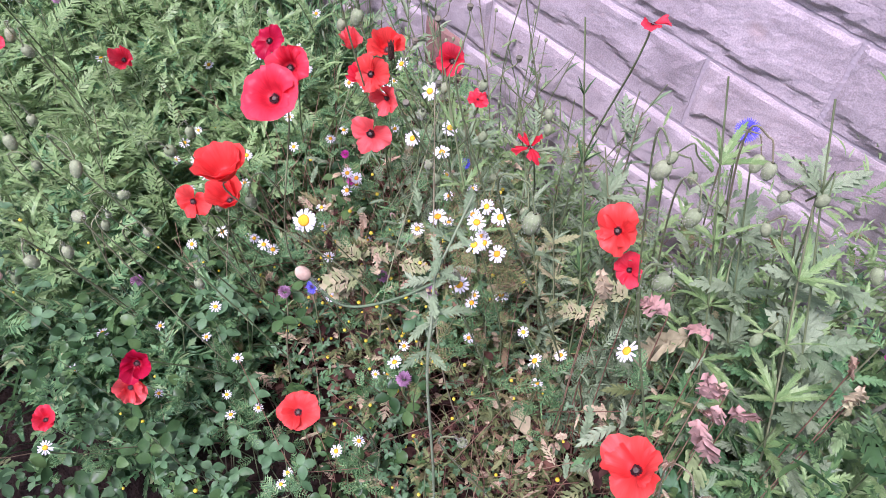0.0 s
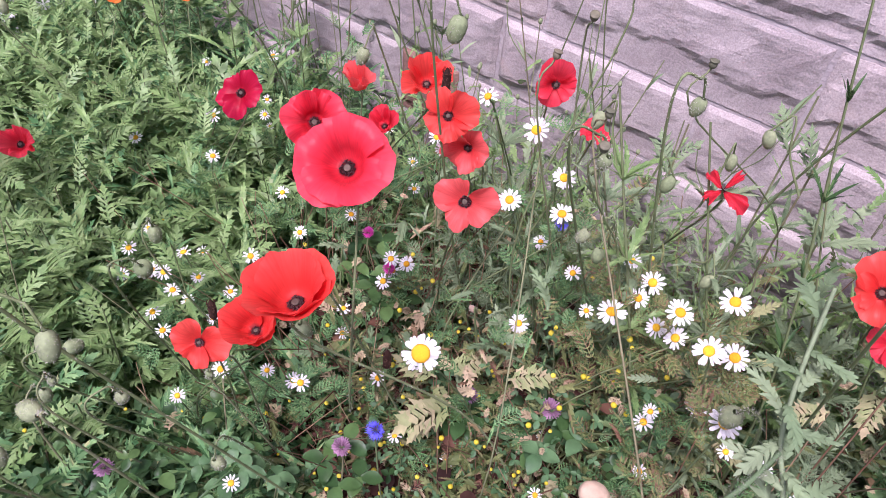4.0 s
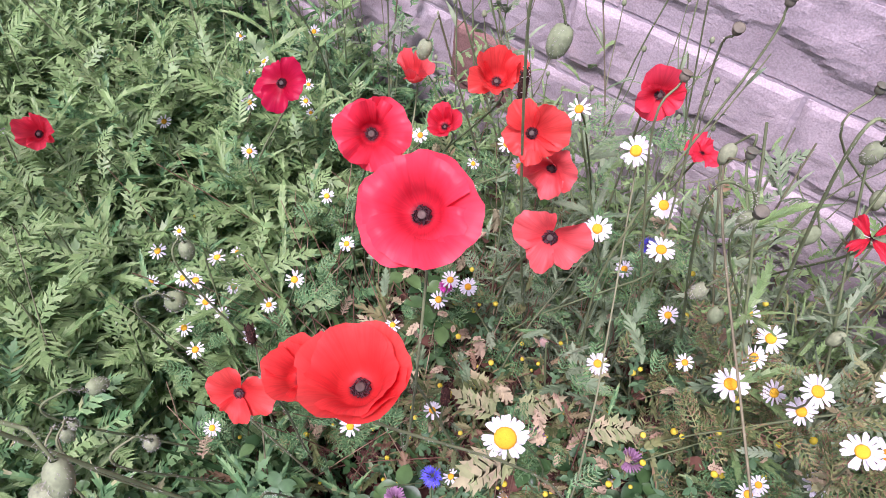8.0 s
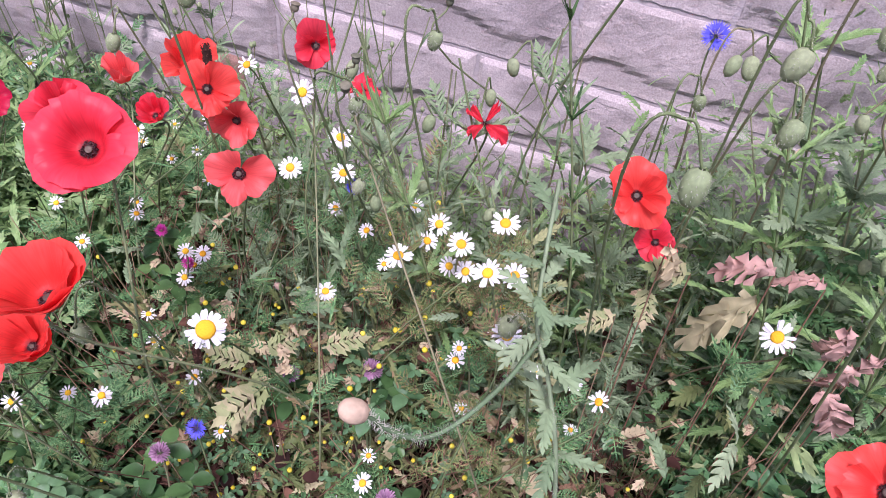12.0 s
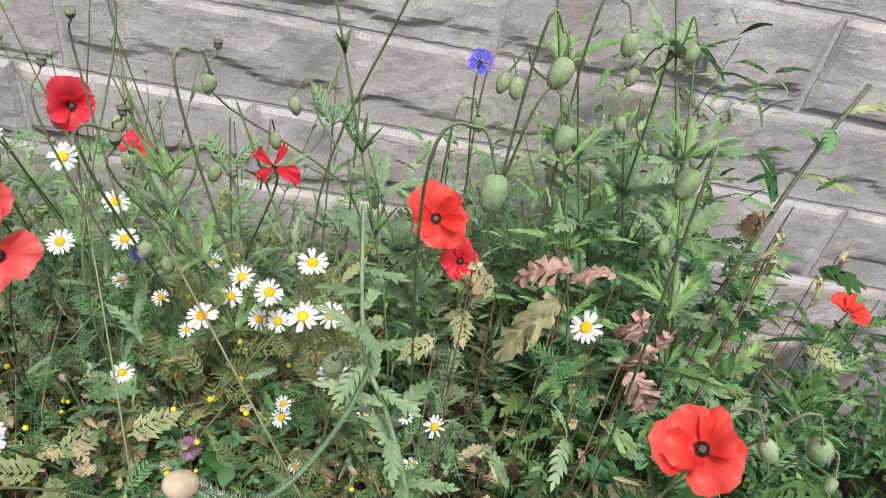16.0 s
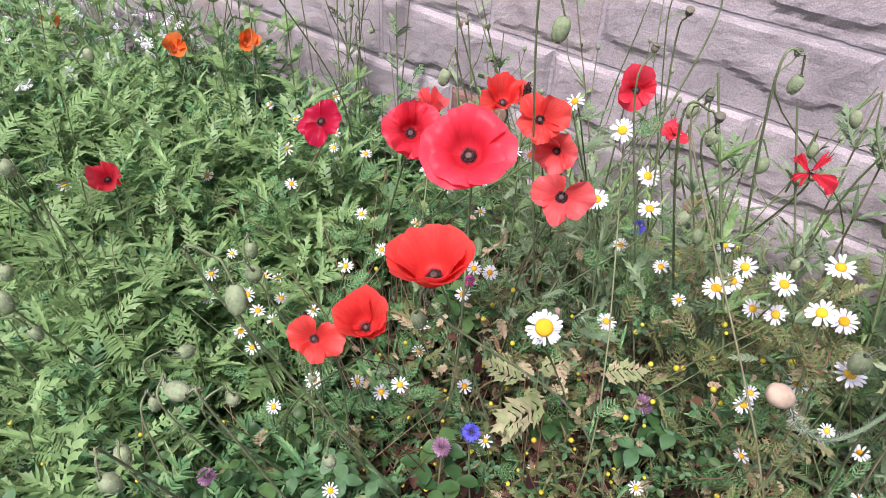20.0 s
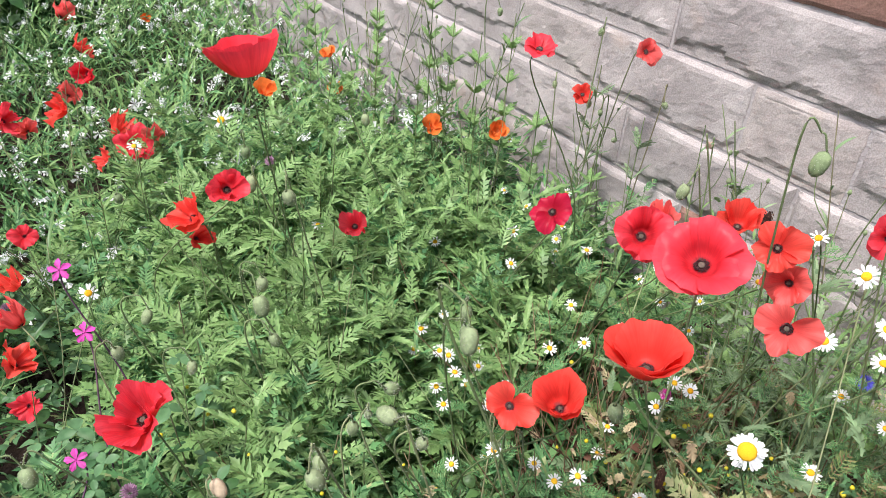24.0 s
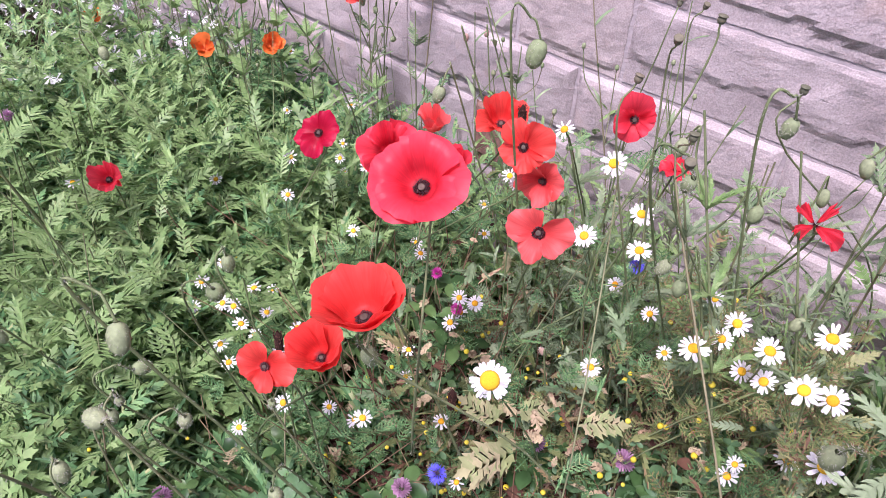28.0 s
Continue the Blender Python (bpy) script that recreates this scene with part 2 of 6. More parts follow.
M_STONE = stone_material("rock_faced_sandstone", [(0.0, (0.41, 0.37, 0.36)), (0.45, (0.45, 0.405, 0.396)), (0.8, (0.48, 0.43, 0.418)), (1.0, (0.42, 0.366, 0.33))])
M_REDSTONE = stone_material("red_brown_sandstone", [(0.0, (0.27, 0.16, 0.13)), (1.0, (0.30, 0.18, 0.145))])
M_MORTAR = plain_rough("lime_mortar", (0.34, 0.305, 0.305), (0.46, 0.42, 0.415), 180.0)
M_SOIL = plain_rough("garden_soil", (0.014, 0.010, 0.008), (0.055, 0.036, 0.026), 60.0, 1.0, 0.015)
M_ASPHALT = plain_rough("asphalt", (0.07, 0.07, 0.075), (0.16, 0.16, 0.165), 300.0)
M_PAVING = plain_rough("concrete_paving", (0.26, 0.25, 0.24), (0.42, 0.41, 0.40), 140.0)

# ---- mesh helpers ----


class Build:
    """Collects triangles of one mesh."""

    def __init__(self):
        self.v, self.f, self.n = [], [], 0

    def add(self, v, f):
        self.v.append(np.asarray(v, float))
        self.f.append(np.asarray(f, int) + self.n)
        self.n += len(v)

    def mesh(self, name, mat, smooth=True, uv=None):
        v, f = np.concatenate(self.v), np.concatenate(self.f)
        me = bpy.data.meshes.new(name)
        me.vertices.add(len(v))
        me.vertices.foreach_set("co", v.astype(np.float32).ravel())
        me.loops.add(f.size)
        me.loops.foreach_set("vertex_index", f.astype(np.int32).ravel())
        me.polygons.add(len(f))
        me.polygons.foreach_set("loop_start", np.arange(0, f.size, f.shape[1], dtype=np.int32))
        me.polygons.foreach_set("use_smooth", np.full(len(f), smooth))
        if uv is not None:
            layer = me.uv_layers.new(name="UVMap")
            layer.data.foreach_set("uv", np.asarray(uv, np.float32)[f.ravel()].ravel())
        me.update(calc_edges=True)
        me.materials.append(mat)
        return me


def part(name, me, parent, label="", m=None):
    ob = new(name, me)
    ob.parent = parent
    if m is not None:
        ob.matrix_basis = m
    return tagged(ob, label)


def thing(name, place, label, category, group="", kind=""):
    ob = new(name)
    ob.empty_display_size = 0.02
    ob.location = place
    return tagged(ob, label, category, group, kind)


def frame_from(y_axis, up=(0, 0, 1), roll=0.0):
    """3 x 3 turn whose second axis is y_axis and whose third leans to up."""
    y = np.asarray(y_axis, float)
    y = y / np.linalg.norm(y)
    x = np.cross(y, up)
    if np.linalg.norm(x) < 1e-4:
        x = np.cross(y, (0.3, 1, 0))
    x = x / np.linalg.norm(x)
    z = np.cross(x, y)
    c, s = math.cos(roll), math.sin(roll)
    return np.stack([c * x + s * z, y, c * z - s * x], 1)


def to_matrix(r, p, s=1.0):
    m = Matrix.Identity(4)
    for i in range(3):
        for j in range(3):
            m[i][j] = float(r[i][j]) * s
        m[i][3] = float(p[i])
    return m


def curve_points(pts, n):
    """Catmull-Rom through the points."""
    p = [np.asarray(q, float) for q in pts]
    p = [2 * p[0] - p[1]] + p + [2 * p[-1] - p[-2]]
    out = []
    segs = len(p) - 3
    for k in range(n + 1):
        u = min(k / n * segs, segs - 1e-6)
        i = int(u)
        t = u - i
        a, b, c, d = p[i:i + 4]
        out.append(0.5 * (2 * b + (c - a) * t + (2 * a - 5 * b + 4 * c - d) * t * t + (3 * b - a - 3 * c + d) * t ** 3))
    return np.array(out)


def tube(build, pts, r0, r1, sides=5):
    pts = np.asarray(pts)
    tan = np.gradient(pts, axis=0)
    ref = np.array([0.31, 0.2, 0.93])
    v = []
    for k, (p, t) in enumerate(zip(pts, tan)):
        t = t / (np.linalg.norm(t) + 1e-9)
        a = np.cross(t, ref)
        if np.linalg.norm(a) < 0.1:
            a = np.cross(t, (1, 0, 0))
        a = a / np.linalg.norm(a)
        b = np.cross(t, a)
        r = r0 + (r1 - r0) * k / (len(pts) - 1)
        for s in range(sides):
            an = 2 * math.pi * s / sides
            v.append(p + r * (math.cos(an) * a + math.sin(an) * b))
    f = []
    for k in range(len(pts) - 1):
        for s in range(sides):
            i, j = k * sides + s, k * sides + (s + 1) % sides
            f += [(i, j, j + sides), (i, j + sides, i + sides)]
    build.add(v, f)


def hairs(build, pts, count, length, radius, rnd):
    """Fine bristles that stand off a stem."""
    pts = np.asarray(pts)
    for _ in range(count):
        k = rnd.integers(0, len(pts) - 1)
        p = pts[k] + (pts[k + 1] - pts[k]) * rnd.random()
        t = pts[k + 1] - pts[k]
        d = np.cross(t, rnd.normal(size=3))
        d = d / (np.linalg.norm(d) + 1e-9)
        side = np.cross(d, t)
        side = side / (np.linalg.norm(side) + 1e-9) * 0.00022
        q = p + d * radius * 0.8
        build.add([q - side, q + side, p + d * (radius + length * (0.6 + 0.6 * rnd.random()))], [(0, 1, 2)])


def lathe(build, prof, sides, m=None):
    """A body turned round z from (radius, height) pairs."""
    v = [(r * math.cos(2 * math.pi * s / sides), r * math.sin(2 * math.pi * s / sides), h) for r, h in prof for s in range(sides)]
    f = []
    for k in range(len(prof) - 1):
        for s in range(sides):
            i, j = k * sides + s, k * sides + (s + 1) % sides
            f += [(i, j, j + sides), (i, j + sides, i + sides)]
    v = np.array(v)
    if m is not None:
        v = v @ np.asarray(m[0]).T + np.asarray(m[1])
    build.add(v, f)


# ---- leaf shapes: base at the origin, along +y, upper side +z; triangles ----


def pinnate(length, width, pairs, droop, seed, sinus=0.22, sweep=0.6, coarse=1.0):
    """A cut leaf: pointed, toothed, forward-swept lobes in pairs along a folded rib."""
    r = np.random.default_rng(seed)
    v, f = [], []

    def bend(x, y):
        u = y / length
        return (x + 0.07 * length * math.sin(2.6 * u + seed), y * (1 - 0.12 * droop * u), -droop * length * u * u * 0.55 + 0.30 * abs(x) + 0.025 * length * math.sin(8 * u + 11 * x / width) - 0.5 * x * x / width)
    dy = length / (pairs + 0.6)

    def reach(u):
        return width * (math.sin(math.pi * (0.10 + 0.80 * u)) ** 0.7)
    v += [bend(0, dy * k) for k in range(pairs + 1)]
    for side in (-1, 1):
        for k in range(pairs):
            w = reach((k + 0.5) / pairs) * r.uniform(0.8, 1.2)
            y0, y1 = dy * k, dy * (k + 1)
            s0 = max(0.012 * length, sinus * reach(k / pairs) * (1 if k else 0.15))
            s1 = sinus * reach((k + 1) / pairs)
            t = sweep * w
            jag = coarse * r.uniform(0.8, 1.2)
            ring = [(s0, y0 + 0.10 * dy), (0.55 * w, y0 + 0.10 * dy * jag + 0.42 * t), (0.84 * w, y0 + 0.40 * dy + 0.8 * t), (w, y0 + 0.66 * dy + t), (0.70 * w, y0 + 0.88 * dy + 0.78 * t * jag), (s1, y1 + 0.04 * dy)]
            n0 = len(v)
            v += [bend(side * 0.10 * w, (y0 + y1) / 2)] + [bend(side * x, y) for x, y in ring]
            loop = [k] + [n0 + 1 + i for i in range(6)] + [k + 1]
            tris = [(n0, loop[i], loop[(i + 1) % 8]) for i in range(8)]
            f += tris if side > 0 else [(a, c, b) for a, b, c in tris]
    y0 = dy * pairs
    w = reach(0.97)
    n0 = len(v)
    v += [bend(x, y) for x, y in ((sinus * w, y0), (0.55 * w, y0 + 0.3 * dy), (0.4 * w, y0 + 0.6 * dy), (0, length * 1.08), (-0.4 * w, y0 + 0.6 * dy), (-0.55 * w, y0 + 0.3 * dy), (-sinus * w, y0))]
    f += [(pairs, n0 + i, n0 + 1 + i) for i in range(6)]
    return np.array(v), np.array(f)


def blade(length, width, droop, seed, fold=0.25, segs=6, wavy=0.0, shape=0.8):
    v, f = [], []
    for k in range(segs + 1):
        u = k / segs
        w = width * (math.sin(math.pi * min(1, 0.06 + 0.94 * u) ** shape)) * 0.5 + 0.0004
        y, z = length * u * (1 - 0.25 * droop * u), -droop * length * 0.6 * u * u
        zz = wavy * width * math.sin(9 * u + seed)
        v += [(-w, y, z + fold * w + zz), (0, y, z), (w, y, z + fold * w - zz)]
    for k in range(segs):
        a = 3 * k
        f += [(a, a + 1, a + 4), (a, a + 4, a + 3), (a + 1, a + 2, a + 5), (a + 1, a + 5, a + 4)]
    return np.array(v), np.array(f)


def feathery(length, width, pairs, droop, seed):
    """Threadlike twice-cut leaf."""
    r = np.random.default_rng(seed)
    v, f = [], []

    def strip(p, q, w):
        p, q = np.array(p), np.array(q)
        d = np.cross(q - p, (0, 0, 1))
        d = d / (np.linalg.norm(d) + 1e-9) * w
        n0 = len(v)
        v.extend([p - d, p + d, q + d * 0.4, q - d * 0.4])
        f.extend([(n0, n0 + 1, n0 + 2), (n0, n0 + 2, n0 + 3)])
    spine = [(0, length * k / pairs, -droop * length * 0.5 * (k / pairs) ** 2) for k in range(pairs + 1)]
    for k in range(pairs):
        strip(spine[k], spine[k + 1], 0.020)
        w = width * math.sin(math.pi * (0.15 + 0.8 * k / pairs))
        for s in (-1, 1):
            b = np.array(spine[k])
            e = b + np.array([s * w, w * 0.6, w * (r.random() - 0.2) * 0.7])
            strip(b, e, 0.018)
            for c in (0.3, 0.55, 0.8):
                for s2 in (-1, 1):
                    g = b + (e - b) * c
                    strip(g, g + np.array([s * w * 0.28 * (1 if s2 > 0 else 0.2), w * 0.33 * s2 + w * 0.12, w * 0.25 * (r.random() - 0.3)]), 0.020)
    return np.array(v), np.array(f)


def trifoliate(size, seed):
    """Three oval leaflets on a short stalk."""
    v, f, n = [], [], 0
    for k, an in enumerate((-1.9, 0.0, 1.9)):
        bv, bf = blade(size, size * 0.62, 0.25, seed + k, 0.35, 6, 0.03, 1.0)
        c, s = math.cos(an), math.sin(an)
        bv = bv @ np.array([[c, s, 0], [-s, c, 0], [0, 0, 1]]).T
        v.append(bv)
        f.append(bf + n)
        n += len(bv)
    return np.concatenate(v), np.concatenate(f)


def lobed_leaf(length, lobe, pairs, droop, seed, slim=0.055, tooth=True):
    """A poppy leaf: long separate pointed lobes, each with a tooth or two, set along a narrow winged rib."""
    r = np.random.default_rng(seed)
    v, f = [], []
    sway, twist = r.uniform(-0.10, 0.10), r.uniform(-0.25, 0.25)

    def bend(x, y):
        u = y / length
        return (x + sway * length * u * u, y * (1 - 0.10 * droop * u), -droop * length * 0.45 * u * u + (0.16 + twist * u) * abs(x) - 0.9 * x * x / length + twist * 0.5 * x * u)

    def fan(ring):
        n0 = len(v)
        v.extend(bend(x, y) for x, y in ring)
        f.extend((n0, n0 + k, n0 + k + 1) for k in range(1, len(ring) - 1))
    last = 0.70 * length
    for k in range(pairs):
        u = (k + 0.35) / pairs
        y0 = last * (0.10 + 0.90 * u)
        reach = lobe * (0.45 + 0.75 * math.sin(math.pi * (0.18 + 0.62 * u)))
        for side in (-1, 1):
            w = reach * r.uniform(0.75, 1.2)
            an = r.uniform(0.75, 1.05)
            c, q = math.sin(an), math.cos(an)
            h = slim * r.uniform(0.85, 1.25) * (0.7 + 0.5 * w / lobe)
            y1 = y0 + r.uniform(-0.02, 0.02)
            out = [(0.0, -0.5 * h), (0.30 * w, -0.75 * h), (0.62 * w, -0.62 * h), (w, 0.0), (0.58 * w, 0.55 * h), (0.0, 0.8 * h)]
            if tooth:
                out = [(0.0, -0.5 * h), (0.35 * w, -0.70 * h), (0.50 * w, -1.15 * h), (0.56 * w, -0.60 * h), (w, 0.05 * h), (0.66 * w, 0.45 * h), (0.58 * w, 0.95 * h), (0.46 * w, 0.50 * h), (0.0, 0.8 * h)]
            ring = [(side * (a * c - b * q), y1 + a * q + b * c) for a, b in out]
            fan(ring if side < 0 else ring[::-1])
    rib = 0.022 * length
    for k in range(6):
        a, b = last * k / 6 * 1.06, last * (k + 1) / 6 * 1.06
        fan([(-rib, a), (rib, a), (rib, b), (-rib, b)])
    t = length - last
    tip = [(0.9 * rib, last), (0.19 * t, last + 0.22 * t), (0.36 * t, last + 0.42 * t), (0.17 * t, last + 0.46 * t), (0.20 * t, last + 0.66 * t), (0.10 * t, last + 0.68 * t), (0.0, length)]
    fan(tip + [(-x, y) for x, y in tip[-2::-1]])
    return np.array(v), np.array(f)


def toothed_leaf(length, width, teeth, droop, seed):
    """A narrow lance-shaped leaf with coarse forward teeth."""
    r = np.random.default_rng(seed)
    v, f = [], []
    sway = r.uniform(-0.12, 0.12)

    def bend(x, y):
        u = y / length
        return (x + sway * u * u, y * (1 - 0.12 * droop * u), -droop * length * 0.5 * u * u + 0.35 * abs(x) + 0.012 * math.sin(14 * u + 20 * x + seed))
    for k in range(teeth):
        a, b = k / teeth, (k + 1) / teeth
        w0, w1 = (width * math.sin(math.pi * min(0.97, 0.10 + 0.86 * q)) ** 0.8 for q in (a, b))
        for side in (-1, 1):
            j = r.uniform(0.85, 1.25)
            n0 = len(v)
            v += [bend(0, a), bend(side * 0.52 * w0, a), bend(side * w1 * j, b + 0.35 / teeth * (k < teeth - 1)), bend(side * 0.52 * w1, b), bend(0, b)]
            tri = [(0, 1, 2), (0, 2, 3), (0, 3, 4)]
            f += [tuple(n0 + i for i in (q if side > 0 else q[::-1])) for q in tri]
    return np.array(v), np.array(f)


PINNATE = [lobed_leaf(1.0, (0.27, 0.22, 0.31, 0.24, 0.20)[k], (6, 5, 7, 5, 4)[k], (0.25, 0.5, 0.35, 0.7, 0.15)[k], 80 + k, (0.034, 0.038, 0.030, 0.042, 0.046)[k], k != 2) for k in range(5)] + [toothed_leaf(1.0, 0.075 + 0.015 * k, 6 + k, 0.3 + 0.25 * k, 90 + k) for k in range(3)]
OAK = [pinnate(1.0, 0.15 + 0.02 * k, 6 + k % 2, 0.3 + 0.25 * k, 60 + k, 0.16, 0.45, 1.2) for k in range(3)]
BROAD = [pinnate(1.0, 0.27 + 0.03 * k, 3, 0.3 + 0.25 * k, 20 + k, 0.42, 0.9, 1.4) for k in range(4)]
CUT = [pinnate(1.0, 0.17, 6, 0.3 + 0.2 * k, 30 + k, 0.10, 0.8) for k in range(4)]
SAW = [toothed_leaf(1.0, 0.060 + 0.012 * k, 7 + k % 2, 0.2 + 0.3 * k, 40 + k) for k in range(4)]
FERNY = [lobed_leaf(1.0, 0.24, 9, 0.3 + 0.2 * k, 100 + k, 0.036, False) for k in range(2)]
WITHER = [pinnate(1.0, 0.30 + 0.05 * k, 5, 1.2 + 0.4 * k, 70 + k, 0.24, 0.35, 1.5) for k in range(3)]
BLADE = [blade(1.0, 0.11 + 0.03 * k, 0.3 + 0.25 * k, k, 0.3, 6, 0.08) for k in range(4)]
GRASS = [blade(1.0, 0.028, 0.3 + 0.4 * k, k, 0.4, 7) for k in range(3)]
FERN = [feathery(1.0, 0.30, 7, 0.4 + 0.2 * k, k) for k in range(3)]
CLOVER = [trifoliate(1.0, k) for k in range(2)]
for v, f in WITHER:
    v += np.stack([0.05 * np.sin(31 * v[:, 1] + 17 * v[:, 0]), 0.05 * np.sin(29 * v[:, 0]), 0.06 * np.sin(23 * v[:, 0] + 11 * v[:, 1]) + 0.04 * np.sin(41 * v[:, 1])], 1)
SALLOW = [lobed_leaf(1.0, 0.26, 7, 0.3 + 0.2 * k, 130 + k, 0.058, True) for k in range(3)]
OVAL = [blade(1.0, 0.62, 0.4 + 0.2 * k, k, 0.25, 6, 0.05, 0.9) for k in range(2)]


def scatter(name, protos, mat, places, label, category, scale_z=1.0):
    """One object of kind stuff from (position, direction, size, roll) rows."""
    b = Build()
    for k, (p, d, s, roll) in enumerate(places):
        v, f = protos[k % len(protos)]
        b.add((v * s) @ frame_from(d, (0, 0, 1), roll).T + p, f)
    ob = new(name, b.mesh(name, mat))
    return tagged(ob, label, category, "", "stuff")

# ---- structure: ground, paving, road, wall ----


def ground_sheet():
    b = Build()
    xs = np.concatenate([np.linspace(-60, -5, 8), np.linspace(-4.6, 1.6, 63), np.linspace(2, 60, 8)])
    ys = np.concatenate([np.linspace(-60, -3, 8), np.linspace(-2.6, 0.6, 33), np.linspace(1, 60, 6)])
    v = []
    for y in ys:
        for x in xs:
            near = -5 < x < 2 and -2.7 < y < 0.7
            v.append((x, y, GROUND + (0.025 * noise.noise(Vector((x * 5, y * 5, 1.0))) + 0.01 * noise.noise(Vector((x * 21, y * 21, 4.0))) if near else -0.02)))
    w = len(xs)
    f = []
    for j in range(len(ys) - 1):
        for i in range(w - 1):
            a = j * w + i
            f += [(a, a + 1, a + w + 1), (a, a + w + 1, a + w)]
    b.add(v, f)
    tagged(new("ground", b.mesh("ground", M_SOIL)), "dark crumbly soil of the flower bed", "ground", "", "structure")


def box(b, lo, hi):
    x0, y0, z0 = lo
    x1, y1, z1 = hi
    v = [(x0, y0, z0), (x1, y0, z0), (x1, y1, z0), (x0, y1, z0), (x0, y0, z1), (x1, y0, z1), (x1, y1, z1), (x0, y1, z1)]
    b.add(v, [(0, 2, 1), (0, 3, 2), (4, 5, 6), (4, 6, 7), (0, 1, 5), (0, 5, 4), (1, 2, 6), (1, 6, 5), (2, 3, 7), (2, 7, 6), (3, 0, 4), (3, 4, 7)])


ground_sheet()
b = Build()
box(b, (-60, -60, GROUND - 0.2), (-4.6, 60, GROUND - 0.03))
tagged(new("road", b.mesh("road", M_ASPHALT, False)), "grey asphalt road beyond the bed", "road", "", "structure")
b = Build()
edge = [(-2.0, -1.30), (-4.3, -0.76), (-4.6, -0.70), (-4.6, -30.0), (-2.0, -30.0)]
top = [(x, y, GROUND + 0.04) for x, y in edge]
low = [(x, y, GROUND - 0.2) for x, y in edge]
b.add(top + low, [(0, 1, 4), (1, 3, 4), (1, 2, 3)] + [t for k in range(5) for t in ((k, k + 5, (k + 1) % 5 + 5), (k, (k + 1) % 5 + 5, (k + 1) % 5))])
tagged(new("pavement", b.mesh("pavement", M_PAVING, False)), "pale concrete pavement at the end of the bed", "pavement", "", "structure")

COURSE = 0.131
FIRST = 0.021
wall = tagged(new("wall_north"), "wall of grey rock-faced sandstone blocks with pale mortar joints", "wall", "", "structure")
b = Build()
box(b, (-7.0, 0.0, GROUND - 0.3), (5.0, 0.45, 2.6))
part("mortar_bed", b.mesh("mortar_bed", M_MORTAR, False), wall, "pale lime mortar")


def stone(x0, x1, z0, z1, seed, fine, mat):
    """A block with a chiselled margin and a rough bulging face towards -y."""
    gap = 0.0035
    x0, x1, z0, z1 = x0 + gap, x1 - gap, z0 + gap, z1 - gap
    nx, nz = (max(8, int((x1 - x0) / 0.0075)), 17) if fine else (max(4, int((x1 - x0) / 0.07)), 4)
    r = random.Random(seed)
    amp, break_low, chip = r.uniform(0.004, 0.009), r.choice((0.0, 0.12, 0.22, 0.34)), r.uniform(0.10, 0.34)
    off = Vector((seed * 1.7, seed * 3.1, 0))
    v = []
    for j in range(nz + 1):
        for i in range(nx + 1):
            u, w = i / nx, j / nz
            x, z = x0 + (x1 - x0) * u, z0 + (z1 - z0) * w
            edge = min(1.0, min(u, 1 - u) * (x1 - x0) / 0.010, min(w, 1 - w) * (z1 - z0) / 0.009)
            p = Vector((x, 0, z)) + off
            n1, n2, n3 = noise.noise(p * 7), noise.noise(p * 24), noise.noise(p * 70)
            y = -0.0015 - edge * (amp * (0.9 + 0.6 * n1) + 0.0024 * n2 + 0.0014 * n3)
            line = break_low + 0.22 * noise.noise(Vector((x * 8 + seed, 1, 2))) + 0.07 * noise.noise(Vector((x * 40, seed, 2)))
            if break_low > 0:
                y += edge * (0.008 + 0.006 * noise.noise(p * 30)) * min(1.0, max(0.0, (line - w) / 0.10 + 0.3))
            y += edge * 0.0035 * min(1.0, max(0.0, (noise.noise(p * 9 + Vector((3, 8, 1))) - 0.62 + chip) / 0.12))
            jx = 0.002 * n3 * (1 - edge)
            v.append((x + jx, min(y, -0.0008), z + jx))
    w = nx + 1
    f = []
    for j in range(nz):
        for i in range(nx):
            a = j * w + i
            f += [(a, a + 1, a + w + 1), (a, a + w + 1, a + w)]
    rim = [i for i in range(w)] + [j * w + nx for j in range(1, nz + 1)] + [nz * w + i for i in range(nx - 1, -1, -1)] + [j * w for j in range(nz - 1, 0, -1)]
    n0 = len(v)
    v += [(v[i][0], 0.01, v[i][2]) for i in rim]
    for k in range(len(rim)):
        k2 = (k + 1) % len(rim)
        f += [(rim[k], n0 + k, n0 + k2), (rim[k], n0 + k2, rim[k2])]
    q = Build()
    q.add(v, f)
    part("stone_block", q.mesh("stone_block", mat, False), wall)


